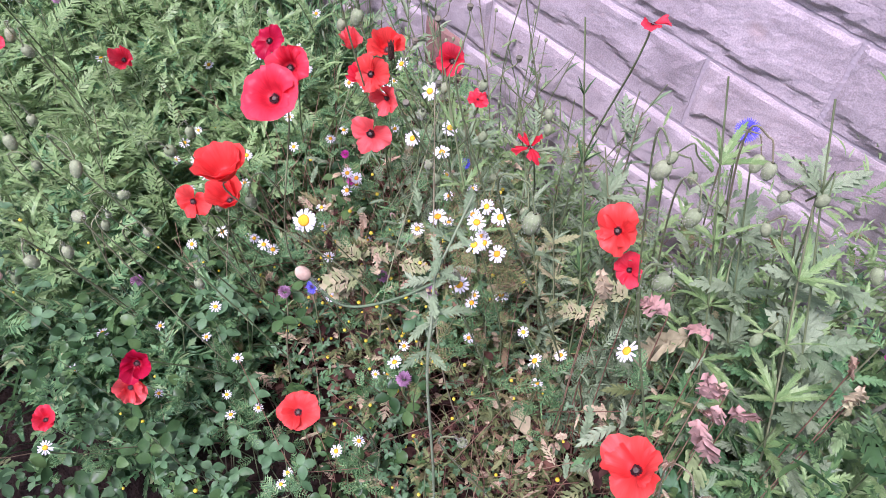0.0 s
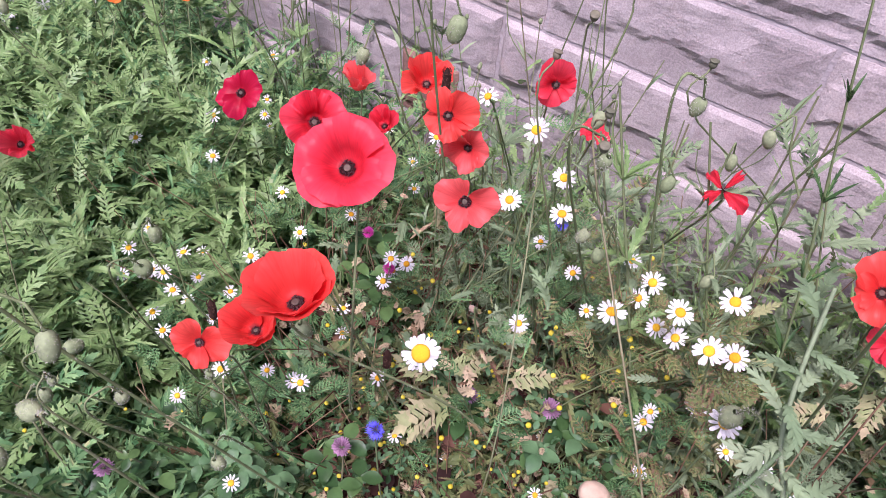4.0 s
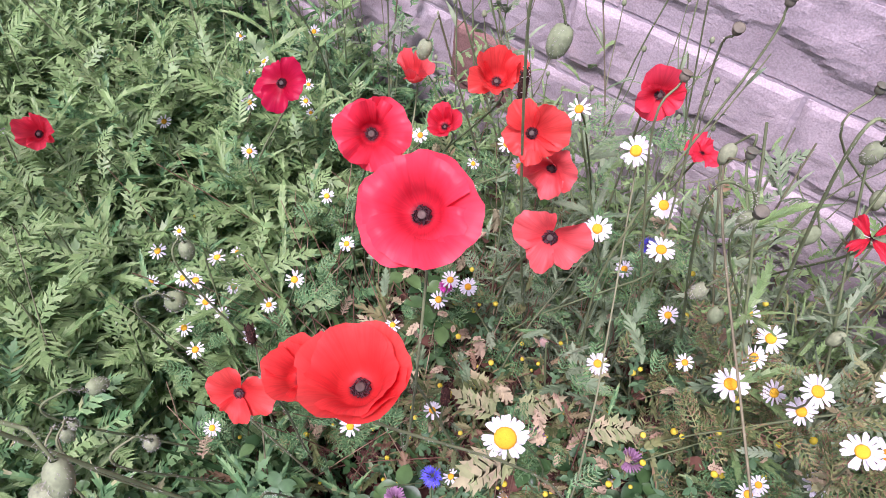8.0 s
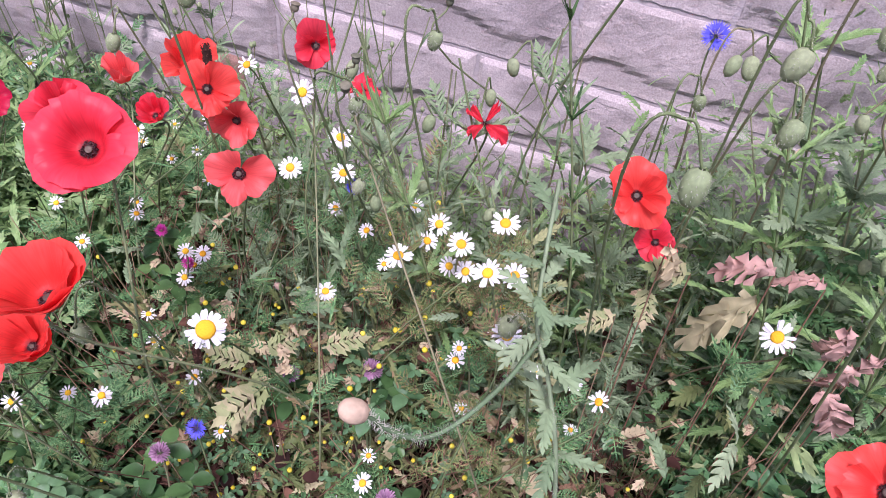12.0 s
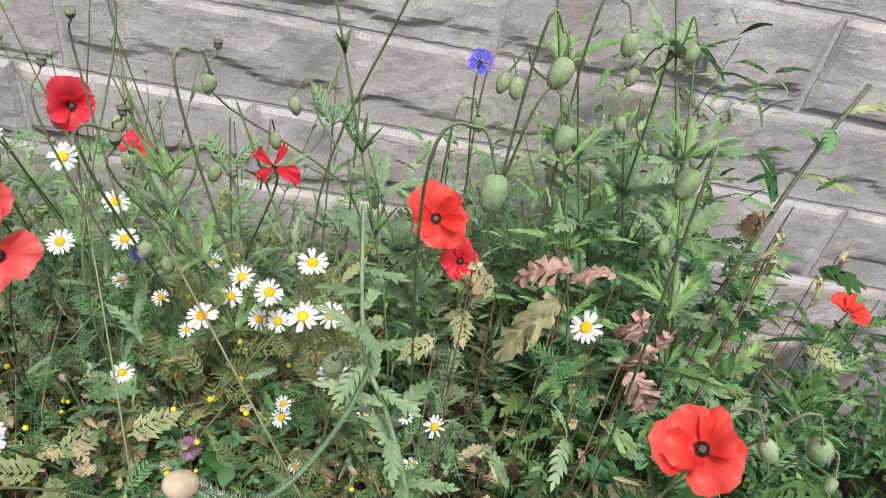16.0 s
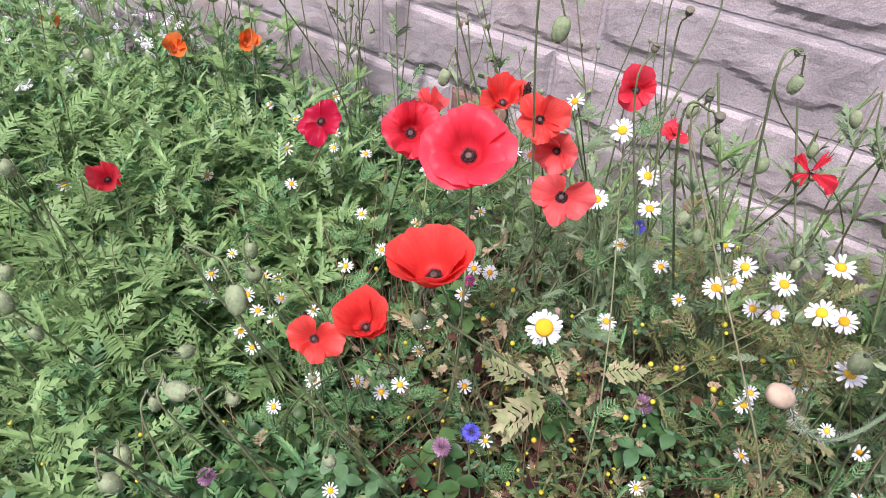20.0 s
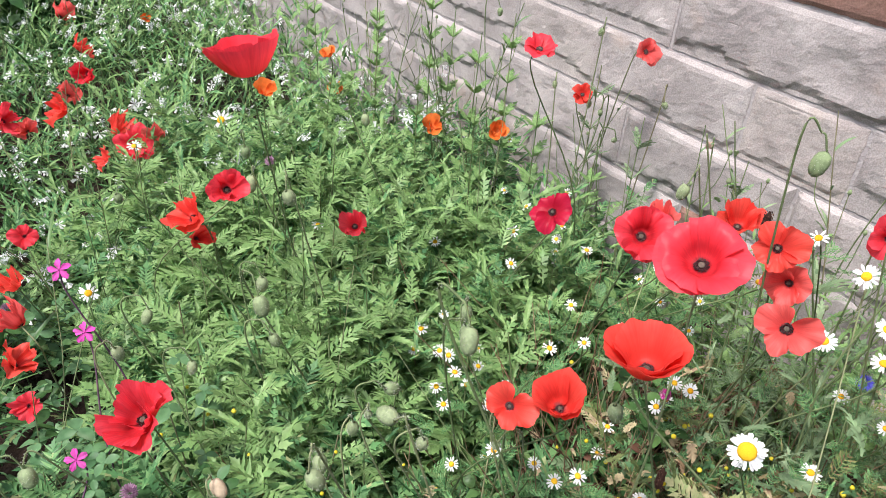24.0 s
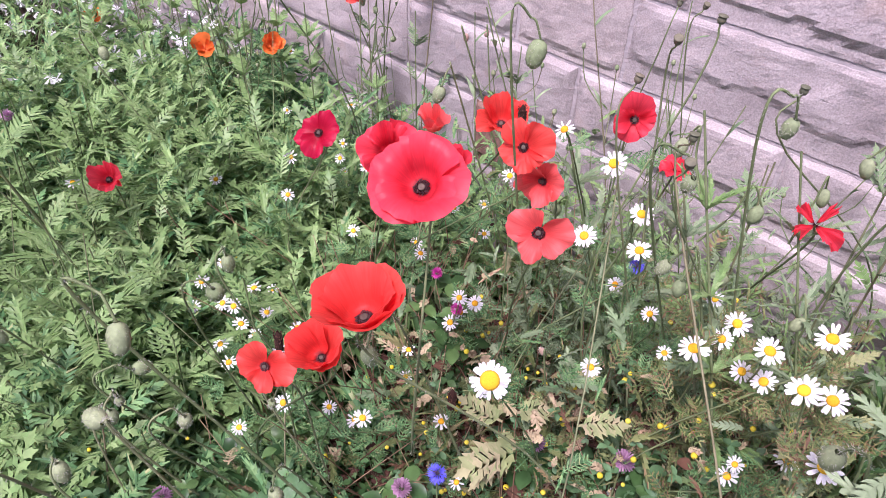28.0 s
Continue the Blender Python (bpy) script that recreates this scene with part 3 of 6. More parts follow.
JOINTS = {1: (-1.3, -0.95, -0.53, -0.40, -0.05, 0.35, 0.8), 3: (-1.42, -1.05, -0.80, -0.455, -0.258, 0.125, 0.63, 1.05), 4: (-1.62, -1.3, -0.98, -0.637, -0.18, 0.31, 0.72, 1.1), 2: (-1.5, -1.1, -0.70, -0.33, 0.0, 0.42, 0.86), 5: (-1.2, -0.82, -0.48, 0.02, 0.44, 0.9)}
for c in range(-2, 18):
    r = random.Random(100 + c)
    fixed = list(JOINTS.get(c, ()))
    xs = []
    x = fixed[-1] if fixed else r.uniform(0, 0.4)
    right = [x]
    while right[-1] < 4.6:
        right.append(right[-1] + r.uniform(0.26, 0.55))
    x = fixed[0] if fixed else x
    left = [x]
    while left[-1] > -6.6:
        left.append(left[-1] - r.uniform(0.24, 0.5))
    xs = left[::-1] + fixed[1:-1] + (right if len(fixed) > 1 or not fixed else right[1:])
    if not fixed:
        xs = left[::-1] + right[1:]
    for k in range(len(xs) - 1):
        fine = 0 <= c <= 6 and -2.2 < xs[k] < 1.2
        stone(xs[k], xs[k + 1], FIRST + COURSE * c, FIRST + COURSE * (c + 1), 31 * c + k + 50, fine, M_REDSTONE if (c, xs[k]) in ((1, -0.53), (5, -0.48)) else M_STONE)

# ---- poppies ----


def bowl(cup, flare, n):
    """Half outline of a flower of radius 1 along a petal: flat foot, rising side, rim that turns out."""
    out, rr, z = [(0.0, 0.0)], 0.0, 0.0
    for k in range(8 * n):
        q = (k + 0.5) / (8 * n)
        s = min(1.0, max(0.0, (q - 0.08) / 0.36))
        th = min(1.40, 1.65 * cup * s * s * (3 - 2 * s)) - 1.15 * flare * q * q
        rr += math.cos(th) / (8 * n)
        z += math.sin(th) / (8 * n)
        if k % 8 == 7:
            out.append((rr, z))
    return out


def petal_mesh(radius, cup, spread, ruffle, seed, mat, lift=0.0, long=1.0, flare=0.6, scallop=0.24):
    r = random.Random(seed)
    nu, nv = 24, 10
    ph = [r.uniform(0, 6.28) for _ in range(4)]
    fold, bite = r.uniform(-0.05, 0.22) * scallop / 0.24, r.uniform(0.04, 0.15) * scallop / 0.24
    v, uv = [], []
    prof = bowl(cup, flare, nv)
    for j in range(nv + 1):
        t = j / nv
        for i in range(nu + 1):
            u = 2 * i / nu - 1
            a = u * spread * (1.2 - 0.2 * t)
            rr, z = prof[j]
            edge = 1 - scallop * abs(u) ** 2.5 * t + bite * t * t * math.sin(3.1 * u + ph[0]) + 0.030 * t ** 4 * math.sin(9 * u + ph[1]) + 0.018 * t ** 6 * math.sin(23 * u + ph[2])
            rr *= radius * edge * long
            z = z * radius + radius * (fold * u * u * t + ruffle * t * t * (0.55 * math.sin(3.3 * u + ph[2]) + 0.4 * t * math.sin(7.5 * u + ph[3]) + 0.25 * t * t * math.sin(15 * u + ph[0]) + 0.12 * t * t * math.sin(31 * u + ph[1])) + lift * t + 0.02 * u * u)
            v.append((rr * math.sin(a), rr * math.cos(a), z))
            uv.append((0.5 + 0.5 * u, t))
    f = []
    w = nu + 1
    for j in range(nv):
        for i in range(nu):
            k = j * w + i
            f += [(k, k + 1, k + w + 1), (k, k + w + 1, k + w)]
    b = Build()
    b.add(v, f)
    return b.mesh("petal", mat, True, uv)


def pod_mesh(size, mat):
    b = Build()
    lathe(b, [(0.05 * size, -0.25 * size), (0.36 * size, -0.1 * size), (0.50 * size, 0.25 * size), (0.46 * size, 0.55 * size), (0.38 * size, 0.68 * size), (0.58 * size, 0.72 * size), (0.56 * size, 0.80 * size), (0.30 * size, 0.86 * size), (0.02 * size, 0.82 * size)], 12)
    return b.mesh("pod", mat)


def stamen_mesh(radius, seed):
    r = np.random.default_rng(seed)
    b = Build()
    for k in range(170):
        a = r.uniform(0, 6.283)
        L = radius * r.uniform(0.55, 1.1)
        tip = np.array([L * math.cos(a), L * math.sin(a), radius * r.uniform(0.15, 0.75)])
        s = np.array([-math.sin(a), math.cos(a), 0]) * 0.00018
        b.add([s * 1.0, -s, tip], [(0, 1, 2)])
        e = radius * 0.16
        b.add(tip + np.array([(e, 0, 0), (-e, 0.6 * e, 0), (0, -e, 0.4 * e), (0, 0, 1.3 * e)]), [(0, 1, 2), (0, 1, 3), (1, 2, 3), (0, 2, 3)])
    return b.mesh("stamens", M_BLACK)


STAMENS = [stamen_mesh(0.0062, k) for k in range(3)]
POD = [pod_mesh(0.0062, M_EYE), pod_mesh(0.0054, M_EYE)]
EYE_SIDE = np.array([0.17, -1.02, 1.15])


def stem_path(base, head, face, sway, seed, n=22):
    r = np.random.default_rng(seed)
    base, head, face = np.array(base, float), np.array(head, float), np.array(face, float)
    face = face / np.linalg.norm(face)
    h = head[2] - base[2]
    neck = head - face * min(0.035, 0.25 * h) - np.array([0, 0, 0.01])
    pts = [base]
    bow = np.array([*r.normal(0, sway * 0.12 * h, 2), 0])
    for u in (0.33, 0.70):
        pts.append(base + (neck - base) * u + bow * math.sin(math.pi * u))
    return curve_points(pts + [neck, head], n)


def stem_parts(ob, pts, origin, r0, r1, hair=60, mat=None, seed=0, hlen=0.0028):
    q = np.asarray(pts) - np.asarray(origin)
    b = Build()
    tube(b, q, r0, r1)
    s = part("stem", b.mesh("stem", mat or M_STEM), ob)
    if hair:
        b = Build()
        hairs(b, q, hair, hlen, r1, np.random.default_rng(seed))
        tagged(part("hair_fringe", b.mesh("hair_fringe", M_HAIR), s, "fine pale bristles"), kind="stuff")


def poppy(x, y, z, dia, mat=None, face=None, cup=0.4, ruffle=0.10, seed=1, label="red poppy in full flower with a dark centre", petals=4, base=None, spread=1.30, spin=None, centre=True, category="poppy", hair=50, flare=None, tilt=1.0, scallop=0.24):
    head = np.array([x, y, z])
    r = np.random.default_rng(seed + 1000)
    if face is None:
        d = EYE_SIDE - head
        face = d / np.linalg.norm(d) + np.array([0, 0, 0.5]) + r.normal(0, 0.15, 3)
    face = np.array(face, float)
    if base is None:
        base = (x - 0.17 * (z - GROUND) + r.normal(0, 0.03), min(y + 0.22 * (z - GROUND) + r.normal(0, 0.03), -0.05), GROUND)
    ob = thing("poppy", base, label, category, "poppies in the bed")
    bend = flare if flare is not None else 0.35 + 0.75 * (1 - cup)
    wide, deep = bowl(cup, bend, 10)[-1]
    R = dia / 2 / max(0.5, wide)
    head = head - face / np.linalg.norm(face) * R * 0.55 * max(0.0, deep)
    stem_parts(ob, stem_path(base, head, face, 0.8, seed), base, 0.0015, 0.0010, hair, None, seed)
    turn = frame_from(np.cross(face, (0.2, 1, 0.1)), face, 0.0)
    m0 = to_matrix(turn, head - np.array(base))
    spin = r.uniform(0, 360) if spin is None else spin
    for k in range(petals):
        outer = k % 2 == 0
        me = petal_mesh(R * (1.04 if outer else 0.96) * (1 + (0.15 * r.uniform(-1, 1) - 0.02) * tilt), cup * (1 + 0.3 * tilt * r.uniform(-1, 1)) + (0.0 if outer else 0.10), spread * (1.06 if outer else 0.80) * r.uniform(0.92, 1.08), 1.35 * ruffle, seed * 7 + k, mat or M_RED, 0.0, 1.0, bend, scallop)
        part("petal", me, ob, "", m0 @ pose(0, 0, 0.0 if outer else 0.0012, tilt * r.normal(0, 4), tilt * r.normal(0, 4), spin + r.normal(0, 9) + ((0, 90, 180, 270, 45, 135)[k] if petals >= 4 else 120 * k)))
    if centre:
        m0 = m0 @ Matrix.Scale(min(0.92, max(0.5, dia / 0.075)), 4)
        part("pod", POD[seed % 2], ob, "brown-grey ribbed seed head", m0)
        tagged(part("stamen_ring", STAMENS[seed % 3], ob, "ring of black stamens", m0), kind="stuff")
    return ob


def bud(x, y, z, length=0.021, seed=1, hook=0.035, hang=(0, 0, -1), mat=None, base=None, label="nodding hairy green poppy bud on a bristly stem", away=None, hair=140, name="poppy_bud"):
    r = np.random.default_rng(seed + 300)
    tip = np.array([x, y, z])
    hook *= 0.7
    hang = np.array(hang, float)
    if hang[2] == -1:
        hang[:2] = r.normal(0, 0.30, 2)
    hang = hang / np.linalg.norm(hang)
    top = tip - hang * length * 0.5
    out = np.array(away if away is not None else (*r.normal(0, 1, 2), 0), float)
    out[2] = 0
    out = out / np.linalg.norm(out)
    if base is None:
        base = (x + out[0] * (hook + 0.02) + 0.06 * (z - GROUND) + r.normal(0, 0.03), min(y + out[1] * (hook + 0.02) + 0.30 * (z - GROUND) + r.normal(0, 0.03), -0.03), GROUND)
    crest = top + out * hook * 0.45 + np.array([0, 0, hook * 0.55]) - hang * hook * 0.2
    down = top + out * hook * 1.1 - np.array([0, 0, hook * 0.5])
    mid = np.array(base) + (down - np.array(base)) * 0.5 + np.array([*r.normal(0, 0.012, 2), 0])
    pts = curve_points([base, mid, down, crest, top], 34)
    ob = thing(name, base, label, "flower bud", "poppy buds")
    stem_parts(ob, pts, base, 0.0014, 0.0009, hair, None, seed, 0.0030)
    w = length * 0.33
    b = Build()
    lathe(b, [(0.002, 0), (w * 0.75, length * 0.10), (w * 0.98, length * 0.3), (w, length * 0.5), (w * 0.86, length * 0.75), (w * 0.5, length * 0.93), (0.0002, length)], 12)
    body = part("bud", b.mesh("bud", mat or M_BUD), ob, "", to_matrix(frame_from(np.cross(hang, (0.3, 0.8, 0.1)), hang), top - np.array(base)))
    b = Build()
    for k in range(130):
        h, a = r.uniform(0.08, 0.95), r.uniform(0, 6.283)
        rad = w * math.sin(math.pi * min(0.95, 0.15 + 0.75 * h))
        p = np.array([rad * math.cos(a), rad * math.sin(a), length * h])
        d = np.array([math.cos(a), math.sin(a), 0.3])
        s = np.array([-math.sin(a), math.cos(a), 0]) * 0.0002
        b.add([p - s, p + s, p + d * 0.0017], [(0, 1, 2)])
    tagged(part("bristle_coat", b.mesh("bristle_coat", M_HAIR), body, "pale bristles"), kind="stuff")
    return ob


def seed_pod(x, y, z, size=0.012, seed=1, base=None, mat=None):
    r = np.random.default_rng(seed + 700)
    if base is None:
        base = (x + 0.06 * (z - GROUND) + r.normal(0, 0.04), min(y + 0.30 * (z - GROUND) + r.normal(0, 0.04), -0.03), GROUND)
    ob = thing("poppy_seed_pod", base, "dry grey-green poppy seed pod on a thin stem", "seed pod", "poppy seed pods")
    lean = np.array([r.normal(0, 0.2), r.normal(0, 0.2), 1.0])
    stem_parts(ob, stem_path(base, (x, y, z), lean, 1.0, seed), base, 0.0013, 0.0008, 30, None, seed)
    part("pod", pod_mesh(size, mat or M_POD), ob, "ribbed pod with a flat cap", to_matrix(frame_from(np.cross(lean, (0.2, 1, 0)), lean), np.array([x, y, z]) - base))
    return ob


# ---- daisies ----


def ray_mesh(seed):
    r = random.Random(seed)
    v, f = [], []
    for k, (u, w) in enumerate(((0.0, 0.07), (0.2, 0.12), (0.5, 0.155), (0.78, 0.15), (0.93, 0.11), (1.0, 0.03))):
        z = -0.10 * u * u + 0.02 * math.sin(5 * u + seed)
        notch = -0.03 if k == 5 else 0.0
        v += [(-w, u, z + 0.02), (0, u + notch, z - 0.02), (w, u - 0.02 * r.random(), z + 0.02)]
    for k in range(5):
        a = 3 * k
        f += [(a, a + 1, a + 4), (a, a + 4, a + 3), (a + 1, a + 2, a + 5), (a + 1, a + 5, a + 4)]
    b = Build()
    b.add(v, f)
    return b.mesh("petal", M_WHITE)


RAYS = [ray_mesh(k) for k in range(4)]


def disc_mesh():
    b = Build()
    lathe(b, [(0.001, -0.25), (0.85, -0.12), (1.0, 0.05), (0.92, 0.28), (0.68, 0.46), (0.36, 0.56), (0.01, 0.58)], 14)
    r = np.random.default_rng(3)
    for k in range(90):
        q = math.sqrt((k + 0.5) / 90) * 0.98
        a = k * 2.39996
        h = 0.58 - 0.5 * q ** 2.6
        p = np.array([q * math.cos(a), q * math.sin(a), h])
        e = 0.075
        b.add(p + np.array([(e, 0, -0.02), (-0.5 * e, 0.87 * e, -0.02), (-0.5 * e, -0.87 * e, -0.02), (0, 0, 0.10)]), [(0, 1, 3), (1, 2, 3), (2, 0, 3)])
    return b.mesh("disc", M_YOLK)


DISC = disc_mesh()
DAISY_STEMS = []


def daisy(x, y, z, dia=0.023, seed=1, face=None, rays=15, reflex=0.0, disc=0.185, base=None, label="white daisy with a domed yellow disc"):
    head = np.array([x, y, z])
    r = np.random.default_rng(seed + 5000)
    if face is None:
        d = EYE_SIDE - head
        face = d / np.linalg.norm(d) + np.array([0, 0, 0.45]) + r.normal(0, 0.25, 3)
    face = np.array(face, float) / np.linalg.norm(face)
    if base is None:
        base = (x - 0.12 * (z - GROUND) + r.normal(0, 0.03), min(y + 0.18 * (z - GROUND) + r.normal(0, 0.03), -0.04), GROUND)
    ob = thing("daisy", base, label, "daisy", "white daisies in the bed")
    path = stem_path(base, head, face, 1.0, seed, 14)
    DAISY_STEMS.append(path)
    stem_parts(ob, path, base, 0.0011, 0.0008, 0, None, seed)
    m0 = to_matrix(frame_from(np.cross(face, (0.2, 1, 0.1)), face), head - np.array(base))
    dr = dia * disc
    part("disc", DISC, ob, "yellow disc", m0 @ Matrix.Scale(dr, 4))
    L = dia / 2 - dr * 0.75
    miss = r.random(rays) < 0.05
    for k in range(rays):
        if miss[k]:
            continue
        a = 360 * k / rays + r.normal(0, 5)
        part("petal", RAYS[k % 4], ob, "", m0 @ pose(0, 0, 0, 0, 0, a) @ pose(0, dr * 0.75, 0, r.normal(4, 9) - reflex, r.normal(0, 10), 0) @ Matrix.Scale(L * r.uniform(0.9, 1.08), 4))
    return ob

# ---- the poppies one by one ----
poppy(-0.108, -0.596, 0.605, 0.074, M_RED, (0.20, -0.52, 0.80), 0.86, 0.09, 3, "large wide-open red poppy with a dark centre", hair=120, flare=1.45, spin=60, tilt=0.4, scallop=0.12, spread=1.75, base=(-0.40, -0.26, GROUND))
poppy(-0.240, -0.500, 0.528, 0.062, M_RED, (0.45, -0.50, 0.62), 1.35, 0.24, 4, "deep red poppy with upright ruffled petals", flare=1.25, spread=1.45, scallop=0.14)
poppy(-0.455, -0.418, 0.420, 0.062, M_CRIMSON, (0.30, -0.55, 0.65), 0.35, 0.16, 5, "crimson poppy with drooping lower petals", 3, spread=1.12, spin=20)
poppy(-0.073, -0.690, 0.567, 0.066, M_SCARLET, (-0.10, -0.16, 0.96), 0.66, 0.09, 6, "orange-red bowl-shaped poppy on a bristly stem", spin=100, hair=260, spread=1.95, tilt=0.2, flare=0.42, scallop=0.05, base=(0.06, -0.58, GROUND))
poppy(-0.199, -0.700, 0.409, 0.048, M_SCARLET, (0.45, -0.45, 0.5), 0.45, 0.12, 7, "small scarlet poppy with three notched petals", 3, spread=1.05, spin=15)
poppy(-0.171, -0.660, 0.418, 0.046, M_SCARLET, (0.10, -0.30, 0.85), 0.85, 0.08, 8, "small scarlet poppy half open", spread=1.5, scallop=0.12, flare=0.5)
poppy(-0.070, -0.480, 0.511, 0.064, M_CORAL, (0.30, -0.75, 0.42), 0.42, 0.14, 9, "coral-red poppy with three spread petals", 3, spread=0.98, spin=0)
poppy(-0.230, -0.333, 0.499, 0.052, M_SCARLET, (0.15, -0.40, 0.80), 0.72, 0.18, 10, "red poppy with creased upright petals", flare=0.7)
poppy(-0.126, -0.437, 0.557, 0.052, M_SCARLET, (0.25, -0.65, 0.55), 0.45, 0.18, 11, "red poppy with spread petals behind a plantain spike", 4, spread=1.05)
poppy(-0.108, -0.425, 0.520, 0.046, M_CORAL, (0.2, -0.9, 0.1), 0.50, 0.15, 12, "pale red poppy with hanging petals")
poppy(-0.340, -0.325, 0.445, 0.046, M_CORAL, (0.1, -0.2, 0.95), 0.75, 0.16, 13, "coral poppy with cupped petals")
poppy(-0.068, -0.340, 0.570, 0.046, M_RED, (0.45, -0.75, 0.25), 0.45, 0.08, 14, "flat round red poppy before the stone wall")
poppy(-0.268, -0.362, 0.436, 0.036, M_RED, None, 0.8, 0.10, 15, "small red poppy beside a daisy")
poppy(0.265, -0.362, 0.534, 0.056, M_SCARLET, (0.0, -0.6, 0.6), 0.50, 0.15, 16, "scarlet poppy with a bud hanging before it")
poppy(0.296, -0.357, 0.485, 0.042, M_RED, (0.05, -0.8, 0.5), 0.42, 0.08, 17, "flat red poppy with a small dark eye")
poppy(0.472, -0.570, 0.528, 0.061, M_SCARLET, (-0.30, -0.42, 0.75), 0.52, 0.16, 18, "wide-open scarlet poppy with a grey-black centre", hair=120)
poppy(0.119, -0.372, 0.568, 0.042, M_RED, (0.1, -0.5, 0.8), 0.50, 0.40, 19, "withering poppy with narrow ragged petals", 4, spread=0.40, centre=False)
poppy(0.190, -0.768, 0.450, 0.044, M_SCARLET, (0.3, -0.2, 0.9), 0.40, 0.10, 20)
poppy(-0.080, -0.872, 0.300, 0.044, M_CRIMSON, (0.5, -0.3, 0.6), 0.7, 0.15, 21)
poppy(-0.087, -0.892, 0.245, 0.044, M_CORAL, (0.6, -0.2, 0.5), 0.6, 0.2, 22)
poppy(-0.110, -1.000, 0.250, 0.036, M_RED, None, 0.6, 0.15, 23)
poppy(-0.410, -1.008, 0.370, 0.070, M_RED, (0.25, -0.35, 0.8), 0.75, 0.16, 24, "large double red poppy with crumpled petals", 6, spread=1.0)
poppy(-0.687, -0.860, 0.417, 0.052, M_SCARLET, (0.2, -0.5, 0.6), 0.75, 0.22, 25)
poppy(-0.672, -0.810, 0.452, 0.054, M_RED, (0.5, -0.2, 0.45), 0.75, 0.20, 26)
poppy(-0.707, -0.845, 0.364, 0.040, M_SCARLET, (0.7, 0.4, 0.4), 0.7, 0.18, 27)
poppy(-0.695, -0.606, 0.322, 0.056, M_RED, (0.35, -0.35, 0.75), 0.55, 0.25, 28)
poppy(-0.635, -0.782, 0.636, 0.088, M_RED, (-0.16, -0.10, 0.95), 0.46, 0.04, 29, "tall red poppy seen from the side above the rest", hair=100, spread=1.80, tilt=0.3, flare=-0.32, scallop=0.02)
poppy(-0.560, -0.388, 0.620, 0.052, M_RED, (0.3, -0.1, 0.9), 0.40, 0.14, 30, "red poppy on a tall stem before the wall")
poppy(-0.620, -0.085, 0.557, 0.050, M_CORAL, (0.7, -0.2, 0.3), 0.45, 0.14, 31, "red poppy on a thin stem against the wall")
poppy(-0.716, -0.118, 0.452, 0.044, M_SCARLET, None, 0.5, 0.2, 32)
poppy(0.801, -0.200, 0.386, 0.052, M_SCARLET, (0.1, 0.0, 1.0), 0.45, 0.08, 33)
poppy(0.224, -0.354, 0.790, 0.036, M_RED, (0.12, 0.05, 0.99), 0.35, 0.10, 35, "narrow red poppy on a tall dark stem, seen from the side", 2, spread=0.8, centre=False, base=(0.245, -0.345, GROUND))
poppy(-0.020, -0.330, 0.530, 0.030, M_RED, (0.3, -0.2, 0.9), 0.3, 0.3, 34, "withering poppy with curled petals", centre=False)
for k, (px, py, ps) in enumerate(((-2.071, -0.747, 0.06), (-1.923, -0.771, 0.055), (-1.754, -0.841, 0.06), (-1.599, -0.886, 0.055), (-1.566, -0.998, 0.05), (-1.55, -0.965, 0.045), (-1.522, -0.776, 0.055),
                                  (-1.40, -0.775, 0.07), (-1.36, -0.74, 0.045), (-1.182, -1.101, 0.055), (-1.104, -1.040, 0.04), (-1.010, -1.124, 0.045), (-0.97, -1.08, 0.04), (-0.858, -1.128, 0.05), (-0.83, -1.09, 0.04),
                                  (-0.771, -1.101, 0.044), (-0.690, -1.104, 0.036), (-2.45, -0.72, 0.055), (-1.28, -0.86, 0.04))):
    poppy(px, py, 0.21 + 0.025 * math.sin(5 * k), ps * 1.22, (M_SCARLET, M_RED, M_CORAL)[k % 3], (0.9 * math.sin(2.1 * k), 0.8 * math.cos(3.3 * k), 0.6), 0.62 + 0.25 * math.sin(2.3 * k), 0.28, 40 + k, hair=0, centre=k % 3 == 0, spread=1.0 + 0.4 * (k % 2))
for k, (px, py, pz) in enumerate(((-1.23, -0.38, 0.405), (-1.40, -0.28, 0.25), (-1.05, -0.60, 0.42), (-1.0, -0.25, 0.30), (-1.7, -0.45, 0.24), (-2.3, -0.5, 0.20), (-0.85, -0.2, 0.34), (-1.9, -0.3, 0.22))):
    poppy(px, py, pz, 0.036, M_ORANGE, None, 0.8, 0.08, 70 + k, "small orange cup-shaped poppy", hair=0, centre=False, category="flower")

# ---- daisies one by one ----
daisy(0.000, -0.632, 0.500, 0.031, 1, (0.25, -0.5, 0.6), 30, 14, 0.245, None, "big white daisy with a broad domed yellow disc")
for k, (dx, dy, dz, ds) in enumerate(((0.174, -0.469, 0.549, 0.025), (0.142, -0.474, 0.515, 0.025), (0.388, -0.493, 0.552, 0.027), (-0.057, -0.387, 0.548, 0.027), (-0.022, -0.377, 0.502, 0.025), (-0.003, -0.407, 0.486, 0.025),
                                      (0.194, -0.488, 0.515, 0.024), (-0.005, -0.445, 0.350, 0.023), (-0.057, -0.416, 0.478, 0.025), (0.095, -0.496, 0.499, 0.026), (0.103, -0.417, 0.473, 0.024), (0.126, -0.444, 0.452, 0.021),
                                      (0.146, -0.459, 0.469, 0.022), (0.176, -0.510, 0.531, 0.025), (0.100, -0.438, 0.468, 0.021))):
    daisy(dx, dy, dz, ds * 0.98, 10 + k, None, 16 + k % 5)
